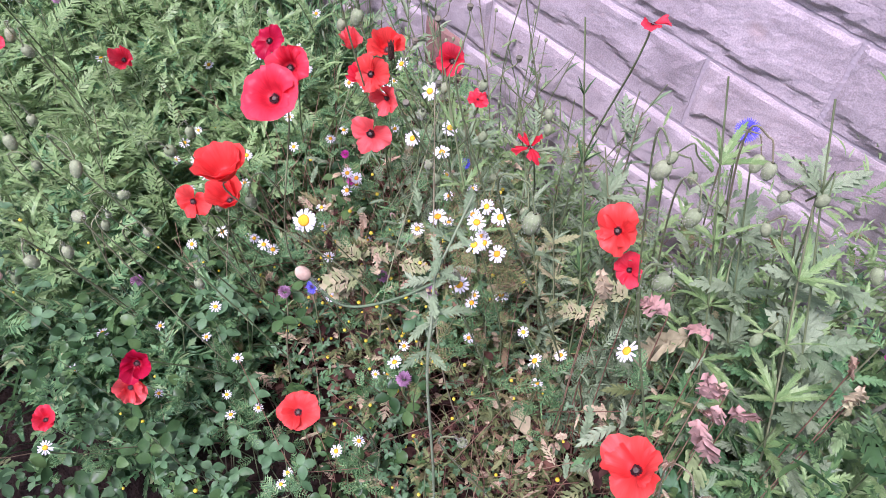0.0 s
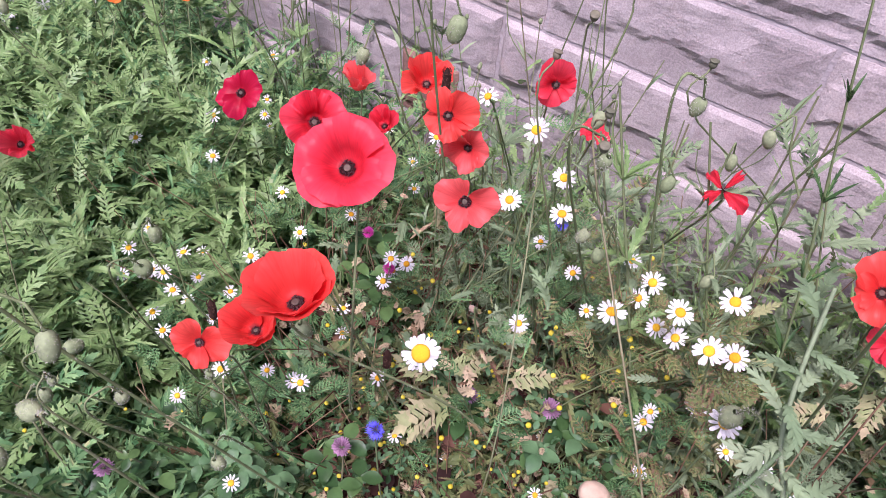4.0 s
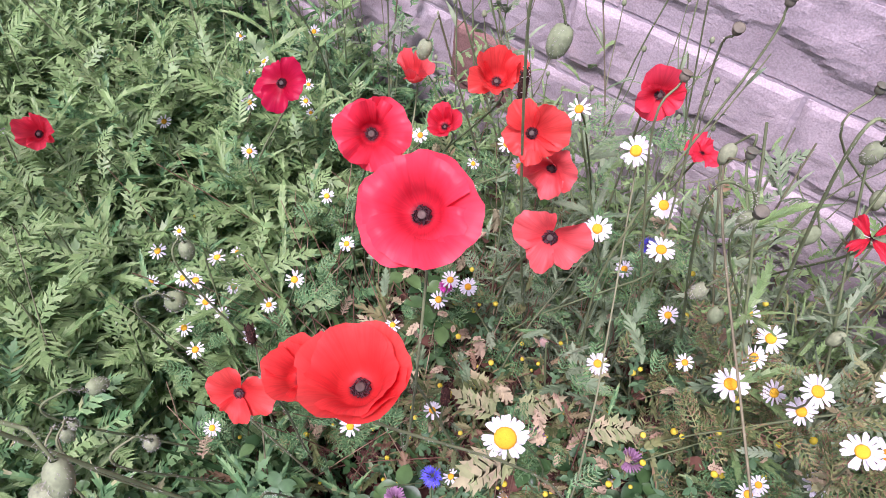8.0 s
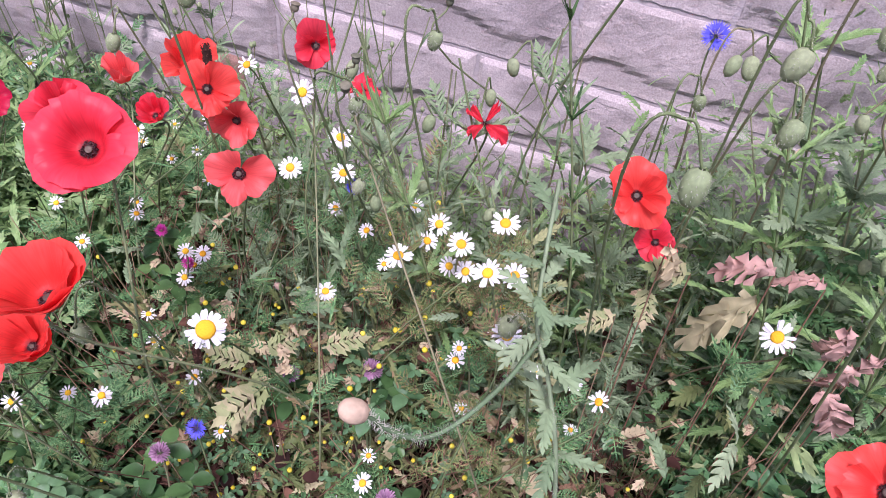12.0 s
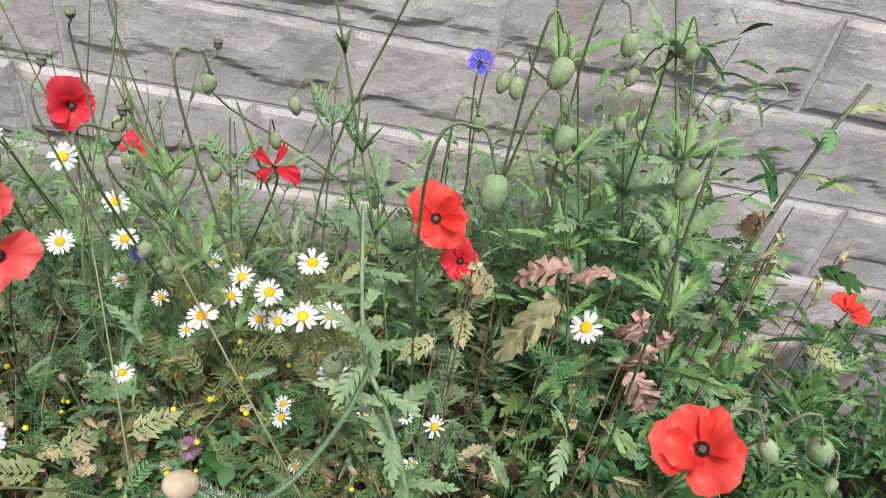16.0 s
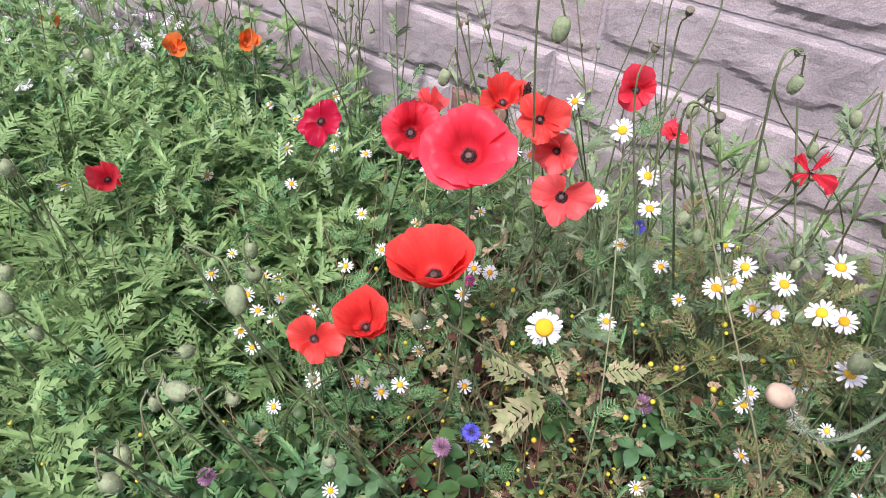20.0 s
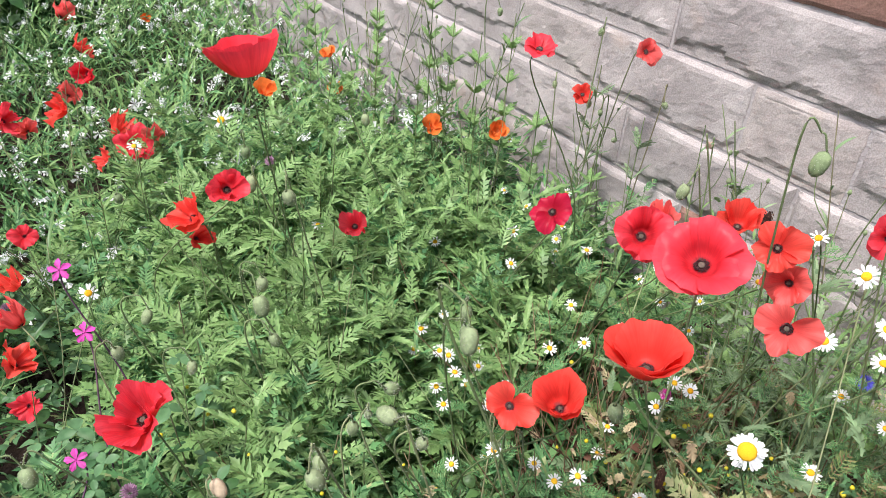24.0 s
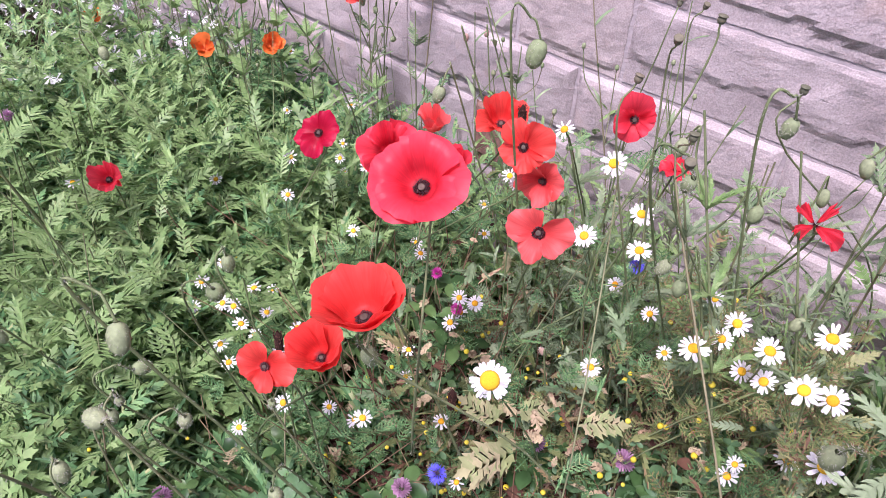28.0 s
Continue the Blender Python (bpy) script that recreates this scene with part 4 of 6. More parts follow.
for k, (dx, dy, dz, ds) in enumerate(((0.060, -0.443, 0.422, 0.016), (0.027, -0.415, 0.429, 0.018), (-0.035, -0.365, 0.393, 0.018), (0.080, -0.424, 0.492, 0.017), (0.209, -0.561, 0.530, 0.024), (0.189, -0.460, 0.404, 0.022),
                                      (0.156, -0.479, 0.366, 0.020), (0.157, -0.476, 0.382, 0.016), (0.231, -0.451, 0.357, 0.017), (0.272, -0.409, 0.308, 0.020), (0.293, -0.503, 0.418, 0.021), (0.175, -0.496, 0.317, 0.017),
                                      (0.283, -0.466, 0.308, 0.016), (-0.126, -0.534, 0.231, 0.021), (-0.155, -0.451, 0.342, 0.020), (-0.175, -0.455, 0.340, 0.020), (-0.193, -0.447, 0.280, 0.022), (0.105, -0.573, 0.239, 0.023))):
    daisy(dx, dy, dz, ds * 0.98, 30 + k, None, 14 + k % 5)
for k, (dx, dy, dz, ds) in enumerate(((-0.449, -0.554, 0.240, 0.024), (-0.270, -0.578, 0.377, 0.019), (-0.261, -0.651, 0.254, 0.022), (-0.150, -0.630, 0.310, 0.020), (-0.509, -0.595, 0.240, 0.022),
                                      (-0.440, -0.593, 0.240, 0.022), (-0.407, -0.605, 0.240, 0.022), (-0.335, -0.601, 0.240, 0.021), (-0.365, -0.653, 0.240, 0.021), (-0.208, -0.593, 0.215, 0.022), (-0.228, -0.613, 0.24, 0.018), (-0.45, -0.602, 0.245, 0.022),
                                      (-0.383, -0.602, 0.235, 0.018), (-0.476, -0.629, 0.24, 0.018), (-0.400, -0.570, 0.24, 0.020), (-0.351, -0.560, 0.24, 0.019), (-0.397, -0.643, 0.24, 0.020), (-0.696, -0.445, 0.24, 0.022), (-0.279, -0.700, 0.24, 0.018),
                                      (0.148, -0.710, 0.195, 0.020), (0.152, -0.674, 0.186, 0.018), (-0.075, -1.016, 0.243, 0.020), (-0.617, -0.551, 0.130, 0.02), (-0.30, -0.36, 0.40, 0.018), (-0.19, -0.36, 0.455, 0.020))):
    daisy(dx, dy, dz, ds, 60 + k, None, 12 + k % 4)
for k, (dx, dy, dz, ds) in enumerate(((-1.202, -0.640, 0.308, 0.042), (-0.110, -0.395, 0.565, 0.021), (-0.14, -0.42, 0.50, 0.016), (-1.28, -0.80, 0.25, 0.03), (-1.20, -1.14, 0.22, 0.03), (-0.80, -0.99, 0.26, 0.03), (-0.42, -0.37, 0.36, 0.02),
                                      (-0.60, -0.33, 0.33, 0.02), (-0.55, -0.40, 0.33, 0.022), (-0.48, -0.46, 0.33, 0.02), (-0.36, -0.45, 0.33, 0.018), (-0.30, -0.48, 0.32, 0.018), (-0.26, -0.43, 0.34, 0.018), (-0.8, -0.62, 0.27, 0.022))):
    daisy(dx, dy, dz, ds, 90 + k, None, 12 + k % 4)
wild = np.random.default_rng(5)
for k in range(46):
    zone = k % 3
    if zone == 0:
        q = (wild.uniform(-0.5, 0.2), wild.uniform(-0.62, -0.42), wild.uniform(0.1, 0.3))
    elif zone == 1:
        q = (wild.uniform(-0.25, 0.15), wild.uniform(-1.0, -0.72), wild.uniform(0.08, 0.24))
    else:
        q = (wild.uniform(-0.9, -0.2), wild.uniform(-0.4, -0.15), wild.uniform(0.2, 0.36))
    daisy(*q, wild.uniform(0.014, 0.020), 120 + k, None, 12)

# ---- buds and seed pods ----
for k, (bx, by, bz, bl, hk) in enumerate(((-0.103, -0.470, 0.668, 0.024, 0.03), (0.326, -0.207, 0.600, 0.024, 0.05), (0.286, -0.558, 0.699, 0.024, 0.05), (0.351, -0.387, 0.648, 0.025, 0.045), (0.325, -0.437, 0.723, 0.024, 0.03),
                                          (0.500, -0.204, 0.560, 0.022, 0.04), (0.402, -0.521, 0.705, 0.022, 0.04), (0.209, -0.570, 0.550, 0.022, 0.03), (-0.444, -0.857, 0.428, 0.026, 0.04), (-0.30, -0.68, 0.42, 0.027, 0.035),
                                          (-0.390, -0.947, 0.229, 0.022, 0.03), (-0.114, -0.648, 0.448, 0.022, 0.06), (-0.703, -0.765, 0.432, 0.026, 0.03), (-0.561, -0.768, 0.482, 0.024, 0.03), (-0.288, -0.375, 0.524, 0.022, 0.035))):
    bud(bx, by, bz, bl, k, hk)
for k, (bx, by, bz, bl, hk) in enumerate(((-0.193, -0.913, 0.442, 0.022, 0.03), (-0.119, -0.829, 0.610, 0.020, 0.03), (-0.492, -1.118, 0.259, 0.026, 0.05), (-0.15, -0.74, 0.30, 0.02, 0.04),
                                          (-0.26, -0.76, 0.33, 0.02, 0.04), (-0.34, -0.80, 0.30, 0.02, 0.04), (-0.60, -0.95, 0.34, 0.02, 0.04), (-0.9, -0.7, 0.38, 0.024, 0.04), (-0.85, -0.5, 0.42, 0.022, 0.04), (-0.95, -0.9, 0.32, 0.022, 0.04),
                                          (0.30, -0.62, 0.36, 0.016, 0.03))):
    bud(bx, by, bz, bl, 40 + k, hk)
for k, (bx, by, bz) in enumerate(((0.402, -0.33, 0.685), (0.044, -0.47, 0.535), (0.05, -0.49, 0.63))):
    bud(bx, by, bz, 0.016, 140 + k, 0.035)
for k, (bx, by, bz, bl, side) in enumerate(((-0.431, -1.114, 0.32, 0.023, 0.4), (-0.561, -0.995, 0.33, 0.022, 0.2), (-0.582, -0.805, 0.35, 0.024, 0.1), (-0.283, -0.868, 0.34, 0.023, 0.2), (-0.321, -0.761, 0.36, 0.022, 1.4), (-0.318, -0.793, 0.34, 0.012, 0.1),
                                             (-0.378, -0.620, 0.37, 0.023, 0.1), (-0.231, -0.656, 0.34, 0.014, 0.2), (-0.223, -0.686, 0.32, 0.013, 0.2), (-0.495, -0.929, 0.33, 0.018, 0.2), (-0.459, -0.839, 0.36, 0.020, 0.3), (0.086, -0.432, 0.666, 0.017, 0.2), (0.385, -0.354, 0.72, 0.020, 0.1), (0.29, -0.277, 0.59, 0.018, 0.1))):
    bud(bx, by, bz, bl, 400 + k, 0.04, (side * math.cos(2.0 * k), side * math.sin(2.0 * k), -0.9))
for k, (bx, by, bz, bl) in enumerate(((0.533, -0.55, 0.512, 0.022), (0.568, -0.55, 0.521, 0.027), (0.595, -0.55, 0.484, 0.014))):
    bud(bx, by, bz, bl, 480 + k, 0.05, (0, 0, -1), None, None, "nodding hairy green poppy bud on a bristly stem", (-0.8, 0.2, 0))
bud(-0.315, -0.962, 0.33, 0.022, 430, 0.03, (0.9, 0.2, -0.3), M_PALE, None, "plump beige poppy bud held sideways", None, 40)
for k, (bx, by, bz, bl) in enumerate(((-0.715, -0.10, 0.565, 0.016), (-1.0, -0.10, 0.525, 0.018), (-0.713, -0.10, 0.43, 0.014), (-0.682, -0.10, 0.425, 0.014), (-0.546, -0.10, 0.49, 0.015), (-0.62, -0.12, 0.40, 0.014), (-0.80, -0.11, 0.44, 0.015))):
    bud(bx, by, bz, bl, 450 + k, 0.04, (0, 0, -1), None, (bx + 0.02 * math.sin(k), -0.09, GROUND), "small nodding bud on a thin dark stem before the wall", None, 30)
bud(-0.44, -0.10, 0.463, 0.012, 460, 0.006, (0, 0, 1), M_PINK, None, "small pink closed bud on a thin stem", None, 0, "flower_bud")
bud(0.564, -0.222, 0.491, 0.014, 160, 0.02, (0.3, -0.3, 1), M_MAGENTA, None, "half-open pink poppy bud", None, 30)
bud(-0.06, -0.45, 0.335, 0.011, 161, 0.01, (-0.6, -0.3, 0.7), M_PINK, None, "small pink closed flower bud", None, 0, "flower_bud")
bud(-0.202, -0.841, 0.470, 0.024, 81, 0.03, (-0.9, -0.1, -0.3), None, None, "plump pale green poppy bud held sideways", (1, 0.2, 0))
bud(-0.337, -0.273, 0.544, 0.010, 82, 0.006, (0, 0, 1), M_PINK, None, "small pink closed bud on a thin stem", None, 0, "flower_bud")
for k, (sx, sy, sz) in enumerate(((-0.028, -0.440, 0.662), (0.056, -0.517, 0.661), (-0.015, -0.415, 0.690), (0.030, -0.450, 0.640), (-0.155, -0.100, 0.590), (0.00, -0.38, 0.70), (0.07, -0.36, 0.66), (-0.10, -0.16, 0.62))):
    seed_pod(sx, sy, sz, 0.0070, k)

# ---- other flowers ----


def cornflower(x, y, z, dia, seed, base=None):
    r = np.random.default_rng(seed)
    base = base or (x + 0.03, min(y + 0.02, -0.03), GROUND)
    ob = thing("cornflower", base, "blue cornflower with a violet heart", "cornflower", "cornflowers")
    face = np.array([0.1, -0.7, 0.6])
    stem_parts(ob, stem_path(base, (x, y, z), (0, 0, 1), 0.6, seed), base, 0.0014, 0.001, 0)
    m0 = to_matrix(frame_from(np.cross(face, (0.2, 1, 0.1)), face), np.array([x, y, z]) - base)
    b = Build()
    for k in range(11):
        a = 2 * math.pi * k / 11 + r.normal(0, 0.1)
        for t in (-0.32, -0.1, 0.12, 0.34):
            d = np.array([math.cos(a + t), math.sin(a + t), 0.35 + r.normal(0, 0.12)])
            s = np.array([-math.sin(a), math.cos(a), 0]) * dia * 0.055
            q = np.array([math.cos(a), math.sin(a), 0.4]) * dia * 0.22
            b.add([q * 0.2, q - s, q + s, d * dia * 0.5], [(0, 1, 2), (1, 3, 2)])
    part("flower_head", b.mesh("flower_head", M_CORN, False), ob, "", m0)
    b = Build()
    for k in range(24):
        a, q = r.uniform(0, 6.28), r.uniform(0, 0.16) * dia
        p = np.array([q * math.cos(a), q * math.sin(a), 0])
        b.add([p + (0.0006, 0, 0), p - (0.0006, 0, 0), p * 1.4 + (0, 0.0004, dia * 0.3)], [(0, 1, 2)])
    tagged(part("heart", b.mesh("heart", M_CLOVER), ob, "violet heart", m0), kind="stuff")
    b = Build()
    lathe(b, [(0.001, -0.45 * dia), (0.12 * dia, -0.36 * dia), (0.14 * dia, -0.2 * dia), (0.08 * dia, 0.0)], 8)
    part("calyx", b.mesh("calyx", M_BUD), ob, "", m0)


cornflower(0.287, -0.171, 0.605, 0.032, 1)
cornflower(-0.075, -0.596, 0.252, 0.024, 2)
cornflower(-0.03, -0.33, 0.40, 0.02, 3)


def clover_flower(x, y, z, dia, seed, mat=None, label="round mauve clover head above dark green leaves"):
    r = np.random.default_rng(seed)
    base = (x + r.normal(0, 0.02), min(y + r.normal(0, 0.02), -0.03), GROUND)
    ob = thing("clover", base, label, "clover", "clovers in the bed")
    stem_parts(ob, stem_path(base, (x, y, z), (0, 0, 1), 0.8, seed), base, 0.0014, 0.0011, 0)
    b = Build()
    for k in range(120):
        h = 1 - 1.75 * (k + 0.5) / 120
        a = k * 2.39996
        q = math.sqrt(max(0, 1 - h * h))
        d = np.array([q * math.cos(a), q * math.sin(a), h])
        s = np.cross(d, (0.1, 0.2, 1))
        s = s / np.linalg.norm(s) * dia * 0.045
        e = d * dia * 0.5 * r.uniform(0.9, 1.12) + np.array([0, 0, 0.05 * dia])
        b.add([d * dia * 0.22 - s, d * dia * 0.22 + s, e + s * 0.6, e - s * 0.6], [(0, 1, 2), (0, 2, 3)])
    part("flower_head", b.mesh("flower_head", mat or M_CLOVER, False), ob, "", Matrix.Translation(np.array([x, y, z]) - base))
    for k in range(4):
        v, f = CLOVER[k % 2]
        b = Build()
        an = 1.6 * k + seed
        b.add((v * 0.028) @ frame_from((math.cos(an), math.sin(an), 0.1)).T + np.array([0.02 * math.cos(an), 0.02 * math.sin(an), -0.025 - 0.012 * k]), f)
        part("leaf", b.mesh("leaf", M_DARK), ob, "", Matrix.Translation(np.array([x, y, z]) - base))


for k, q in enumerate(((0.066, -0.475, 0.288), (0.134, -0.578, 0.233), (-0.085, -0.640, 0.265), (-0.45, -1.03, 0.22), (-1.05, -1.1, 0.1), (-0.02, -0.50, 0.26), (-0.28, -0.80, 0.22), (-1.0, -0.62, 0.30))):
    clover_flower(*q, 0.023 if k < 2 else 0.02, k)
for k, q in enumerate(((-0.25, -0.41, 0.30), (-0.19, -0.44, 0.30))):
    clover_flower(*q, 0.015, 20 + k, M_MAGENTA, "small magenta flower head low in the bed")


def clover_plant(x, y, z, seed, leaves=5, size=0.025):
    r = np.random.default_rng(seed + 60)
    ob = thing("clover_plant", (x, y, GROUND), "low clover with large dark green three-part leaves", "clover", "clover plants")
    for k in range(leaves):
        an = 2.4 * k + r.uniform(0, 1)
        p = np.array([math.cos(an) * 0.032, math.sin(an) * 0.032, z - GROUND + r.uniform(-0.03, 0.015)])
        b = Build()
        tube(b, curve_points([(0, 0, 0), (p[0] * 0.4, p[1] * 0.4, p[2] * 0.6), p], 7), 0.0012, 0.0008)
        st = part("leaf_stalk", b.mesh("leaf_stalk", M_STEM), ob)
        turn = frame_from((math.cos(an), math.sin(an), r.normal(0.1, 0.2)), (r.normal(0, 0.25), r.normal(0, 0.25), 1))
        for da in (-1.9, 0.0, 1.9):
            b = Build()
            v, f = OVAL[k % 2]
            c, q = math.cos(da), math.sin(da)
            b.add((v * size * r.uniform(0.85, 1.15)) @ np.array([[c, q, 0], [-q, c, 0], [0, 0, 1]]).T @ turn.T + p, f)
            part("leaflet", b.mesh("leaflet", M_CLOVERLEAF), st)
    return ob


for k, q in enumerate(((0.045, -0.470, 0.25), (0.075, -0.485, 0.26), (-0.20, -0.72, 0.19), (-0.17, -0.70, 0.18), (0.03, -0.80, 0.10), (-0.045, -0.88, 0.10), (-0.06, -0.765, 0.12), (0.08, -0.77, 0.10), (0.025, -0.87, 0.10), (-0.25, -0.975, 0.12), (-0.01, -0.83, 0.12), (-0.67, -1.19, 0.14), (-0.54, -0.94, 0.27), (-0.60, -1.08, 0.17), (0.12, -0.84, 0.10))):
    clover_plant(*q, k, 4 + k % 2)


def campion(x, y, z, seed):
    base = (x + 0.02, y + 0.02, GROUND)
    ob = thing("campion", base, "bright pink campion flower on a dark branched stem", "campion", "pink campions")
    stem_parts(ob, stem_path(base, (x, y, z), (0.1, -0.1, 1), 0.8, seed), base, 0.0016, 0.001, 0, M_VIOLET)
    face = np.array([0.6, -0.3, 0.6])
    m0 = to_matrix(frame_from(np.cross(face, (0.2, 1, 0.1)), face), np.array([x, y, z]) - base)
    me = petal_mesh(0.013, 0.15, 0.45, 0.08, seed, M_MAGENTA)
    for k in range(5):
        part("petal", me, ob, "", m0 @ pose(0, 0, 0, 0, 0, 72 * k))
    b = Build()
    lathe(b, [(0.001, -0.016), (0.0045, -0.012), (0.005, -0.005), (0.002, 0.0)], 8)
    part("calyx", b.mesh("calyx", M_VIOLET), ob, "dark calyx", m0)


campion(-0.640, -1.027, 0.414, 1)
campion(-0.62, -1.02, 0.33, 2)
campion(-0.50, -1.07, 0.25, 3)

# ---- bristly poppy stalk that arches low in front, with a pale bud ----
arch_base = (0.32, -0.66, GROUND)
arch = thing("arching_poppy", arch_base, "pale hairy poppy stem arching sideways to a beige bud", "poppy plant")
o = np.array(arch_base)
stalk = curve_points([arch_base, (0.305, -0.665, 0.30), (0.275, -0.660, 0.52), (0.250, -0.636, 0.590), (0.233, -0.620, 0.615), (0.224, -0.595, 0.640), (0.216, -0.562, 0.680)], 26)
stem_parts(arch, stalk, o, 0.0017, 0.0013, 340, M_BLUE, 5, 0.0036)
sidearm = curve_points([(0.235, -0.624, 0.612), (0.226, -0.655, 0.606), (0.211, -0.687, 0.602), (0.197, -0.705, 0.604), (0.182, -0.715, 0.618), (0.172, -0.724, 0.640)], 24)
stem_parts(arch, sidearm, o, 0.0016, 0.0014, 420, M_BLUE, 6, 0.0036)
b = Build()
lathe(b, [(0.002, 0), (0.0060, 0.0022), (0.0080, 0.007), (0.0080, 0.012), (0.0062, 0.0165), (0.0030, 0.0192), (0.0002, 0.020)], 14)
hd = np.array([-0.5, -0.3, 0.35])
part("bud", b.mesh("bud", M_PALE), arch, "beige dried bud", to_matrix(frame_from(np.cross(hd, (0.2, 1, 0.1)), hd), np.array([0.174, -0.722, 0.636]) - o, 0.78))
ar = np.random.default_rng(8)
for k in range(16):
    u = stalk[10 + k % 15]
    v, f = CUT[k % 4]
    b = Build()
    an = k * 2.4
    b.add((v * ar.uniform(0.025, 0.042)) @ frame_from((math.cos(an), math.sin(an), 0.5)).T, f)
    part("leaf", b.mesh("leaf", M_BLUE), arch, "", Matrix.Translation(u - o))


# ---- plantain spikes, a stout stalk, scraps on the soil ----


def plantain(x, y, z, seed):
    base = (x + 0.02, y + 0.02, GROUND)
    ob = thing("plantain", base, "brown plantain spike on a thin stalk", "plantain", "plantain spikes")
    stem_parts(ob, stem_path(base, (x, y, z - 0.015), (0, 0, 1), 0.6, seed), base, 0.0012, 0.0009, 0)
    b = Build()
    lathe(b, [(0.0006, -0.018), (0.0042, -0.012), (0.0048, 0.0), (0.0040, 0.011), (0.0010, 0.018)], 9)
    r = np.random.default_rng(seed)
    for k in range(120):
        h, a = r.uniform(-0.016, 0.016), r.uniform(0, 6.283)
        p = np.array([0.0045 * math.cos(a), 0.0045 * math.sin(a), h])
        e = 0.0012
        b.add(p + np.array([(e, 0, 0), (-e, e, 0), (0, -e, e), (0, 0, 1.6 * e)]), [(0, 1, 2), (0, 1, 3), (1, 2, 3), (0, 2, 3)])
    part("spike", b.mesh("spike", M_BROWN, False), ob, "brown seed spike", Matrix.Translation(np.array([x, y, z]) - base))


plantain(-0.108, -0.540, 0.292, 1)
plantain(-0.186, -0.356, 0.527, 2)
plantain(-0.30, -0.62, 0.30, 3)
stout = thing("stout_stalk", (0.53, -0.34, GROUND), "stout brown-green stalk with a few toothed leaves", "plant")
b = Build()
sp = curve_points([(0, 0, 0), (0.025, 0.02, 0.40), (0.081, 0.075, 0.697), (0.13, 0.124, 0.795)], 16)
tube(b, sp, 0.0030, 0.0022, 8)
part("stem", b.mesh("stem", M_POD), stout, "brown-green stem")
for k in range(9):
    v, f = CUT[k % 4]
    b = Build()
    b.add((v * (0.042 + 0.006 * (k % 3))) @ frame_from((math.cos(2.4 * k), math.sin(2.4 * k), 0.5)).T + sp[6 + k], f)
    part("leaf", b.mesh("leaf", M_LEAF), stout)
b = Build()
v, f = OVAL[1]
b.add((v * (0.055, 0.075, 0.075)) @ frame_from((0.9, -0.2, 0.15)).T + np.array([0.225, -0.44, 0.15]), f)
tagged(new("fallen_leaf", b.mesh("fallen_leaf", M_DRY)), "long yellowed leaf lying low among the stems", "leaf")
b = Build()
pr0 = np.random.default_rng(12)
g = [(0.03 * i / 6 - 0.02, 0.03 * j / 6 - 0.02, 0.006 * pr0.random()) for j in range(7) for i in range(7)]
b.add(np.array(g) + np.array([0.545, -0.45, GROUND + 0.31]), [t for j in range(6) for i in range(6) for t in ((7 * j + i, 7 * j + i + 1, 7 * j + i + 8), (7 * j + i, 7 * j + i + 8, 7 * j + i + 7))])
tagged(new("paper_scrap", b.mesh("paper_scrap", M_WHITE, False)), "crumpled white paper scrap caught in the leaves", "litter")


# ---- leafy plants with separate leaves ----


def leafy_plant(name, place, height, leaves, protos, mat, size, seed, label, stem_mat=None, up=0.5, low=0.15, category="plant", lean=(0, 0)):
    r = np.random.default_rng(seed)
    place = (place[0], place[1], GROUND)
    ob = thing(name, place, label, category, "leafy plants in the bed")
    pts = curve_points([(0, 0, 0), (lean[0] * 0.3 + r.normal(0, 0.01), lean[1] * 0.3 + r.normal(0, 0.01), height * 0.5), (lean[0], lean[1], height)], 10)
    b = Build()
    tube(b, pts, 0.0020, 0.0010)
    part("stem", b.mesh("stem", stem_mat or M_STEM), ob)
    meshes = []
    for v, f in protos:
        q = Build()
        q.add(v, f)
        meshes.append(q.mesh("leaf", mat))
    for k in range(leaves):
        u = low + (1 - low) * (k + 0.5) / leaves
        p = pts[min(10, int(u * 10))]
        an = k * 2.39996 + r.normal(0, 0.3)
        d = (math.cos(an), math.sin(an), up * (0.4 + u) + r.normal(0, 0.15))
        s = size * (1.15 - 0.55 * u) * r.uniform(0.8, 1.2)
        part("leaf", meshes[k % len(meshes)], ob, "", to_matrix(frame_from(d, (0, 0, 1), r.normal(0, 0.25)), p, s))
    return ob


pr = np.random.default_rng(21)
PLANTS = []
for k in range(6):
    PLANTS.append(leafy_plant("poppy_plant", (-0.5 - 0.08 * k, -0.75 + 0.02 * k, 0), 0.42 + 0.03 * (k % 3), 20, PINNATE[k % 4:k % 4 + 4] + SAW[:2], M_FRESH, 0.115, k, "fresh green poppy plant with deeply cut toothed leaves"))
for k in range(58):
    x, y = pr.uniform(-1.2, -0.36), pr.uniform(-0.90, -0.45)
    if x > -0.32 and y > -0.72:
        continue
    copy_thing(PLANTS[k % 6], pose(x, y, GROUND, 0, 0, pr.uniform(0, 360)) @ Matrix.Scale(pr.uniform(0.75, 1.0), 4))
for k in range(16):
    x, y = pr.uniform(-1.5, -0.35), pr.uniform(-0.5, -0.12)
    copy_thing(PLANTS[k % 6], pose(x, y, GROUND, 0, 0, pr.uniform(0, 360)) @ Matrix.Scale(pr.uniform(0.65, 0.9), 4))
TANSY = [leafy_plant("tall_leafy_plant", (0.46 + 0.09 * k, -0.30 + 0.03 * k, 0), 0.66, 24, OAK + PINNATE[:4], M_LEAF, 0.080, 50 + k, "tall green plant with broad toothed leaves near the wall", None, 0.35) for k in range(3)]
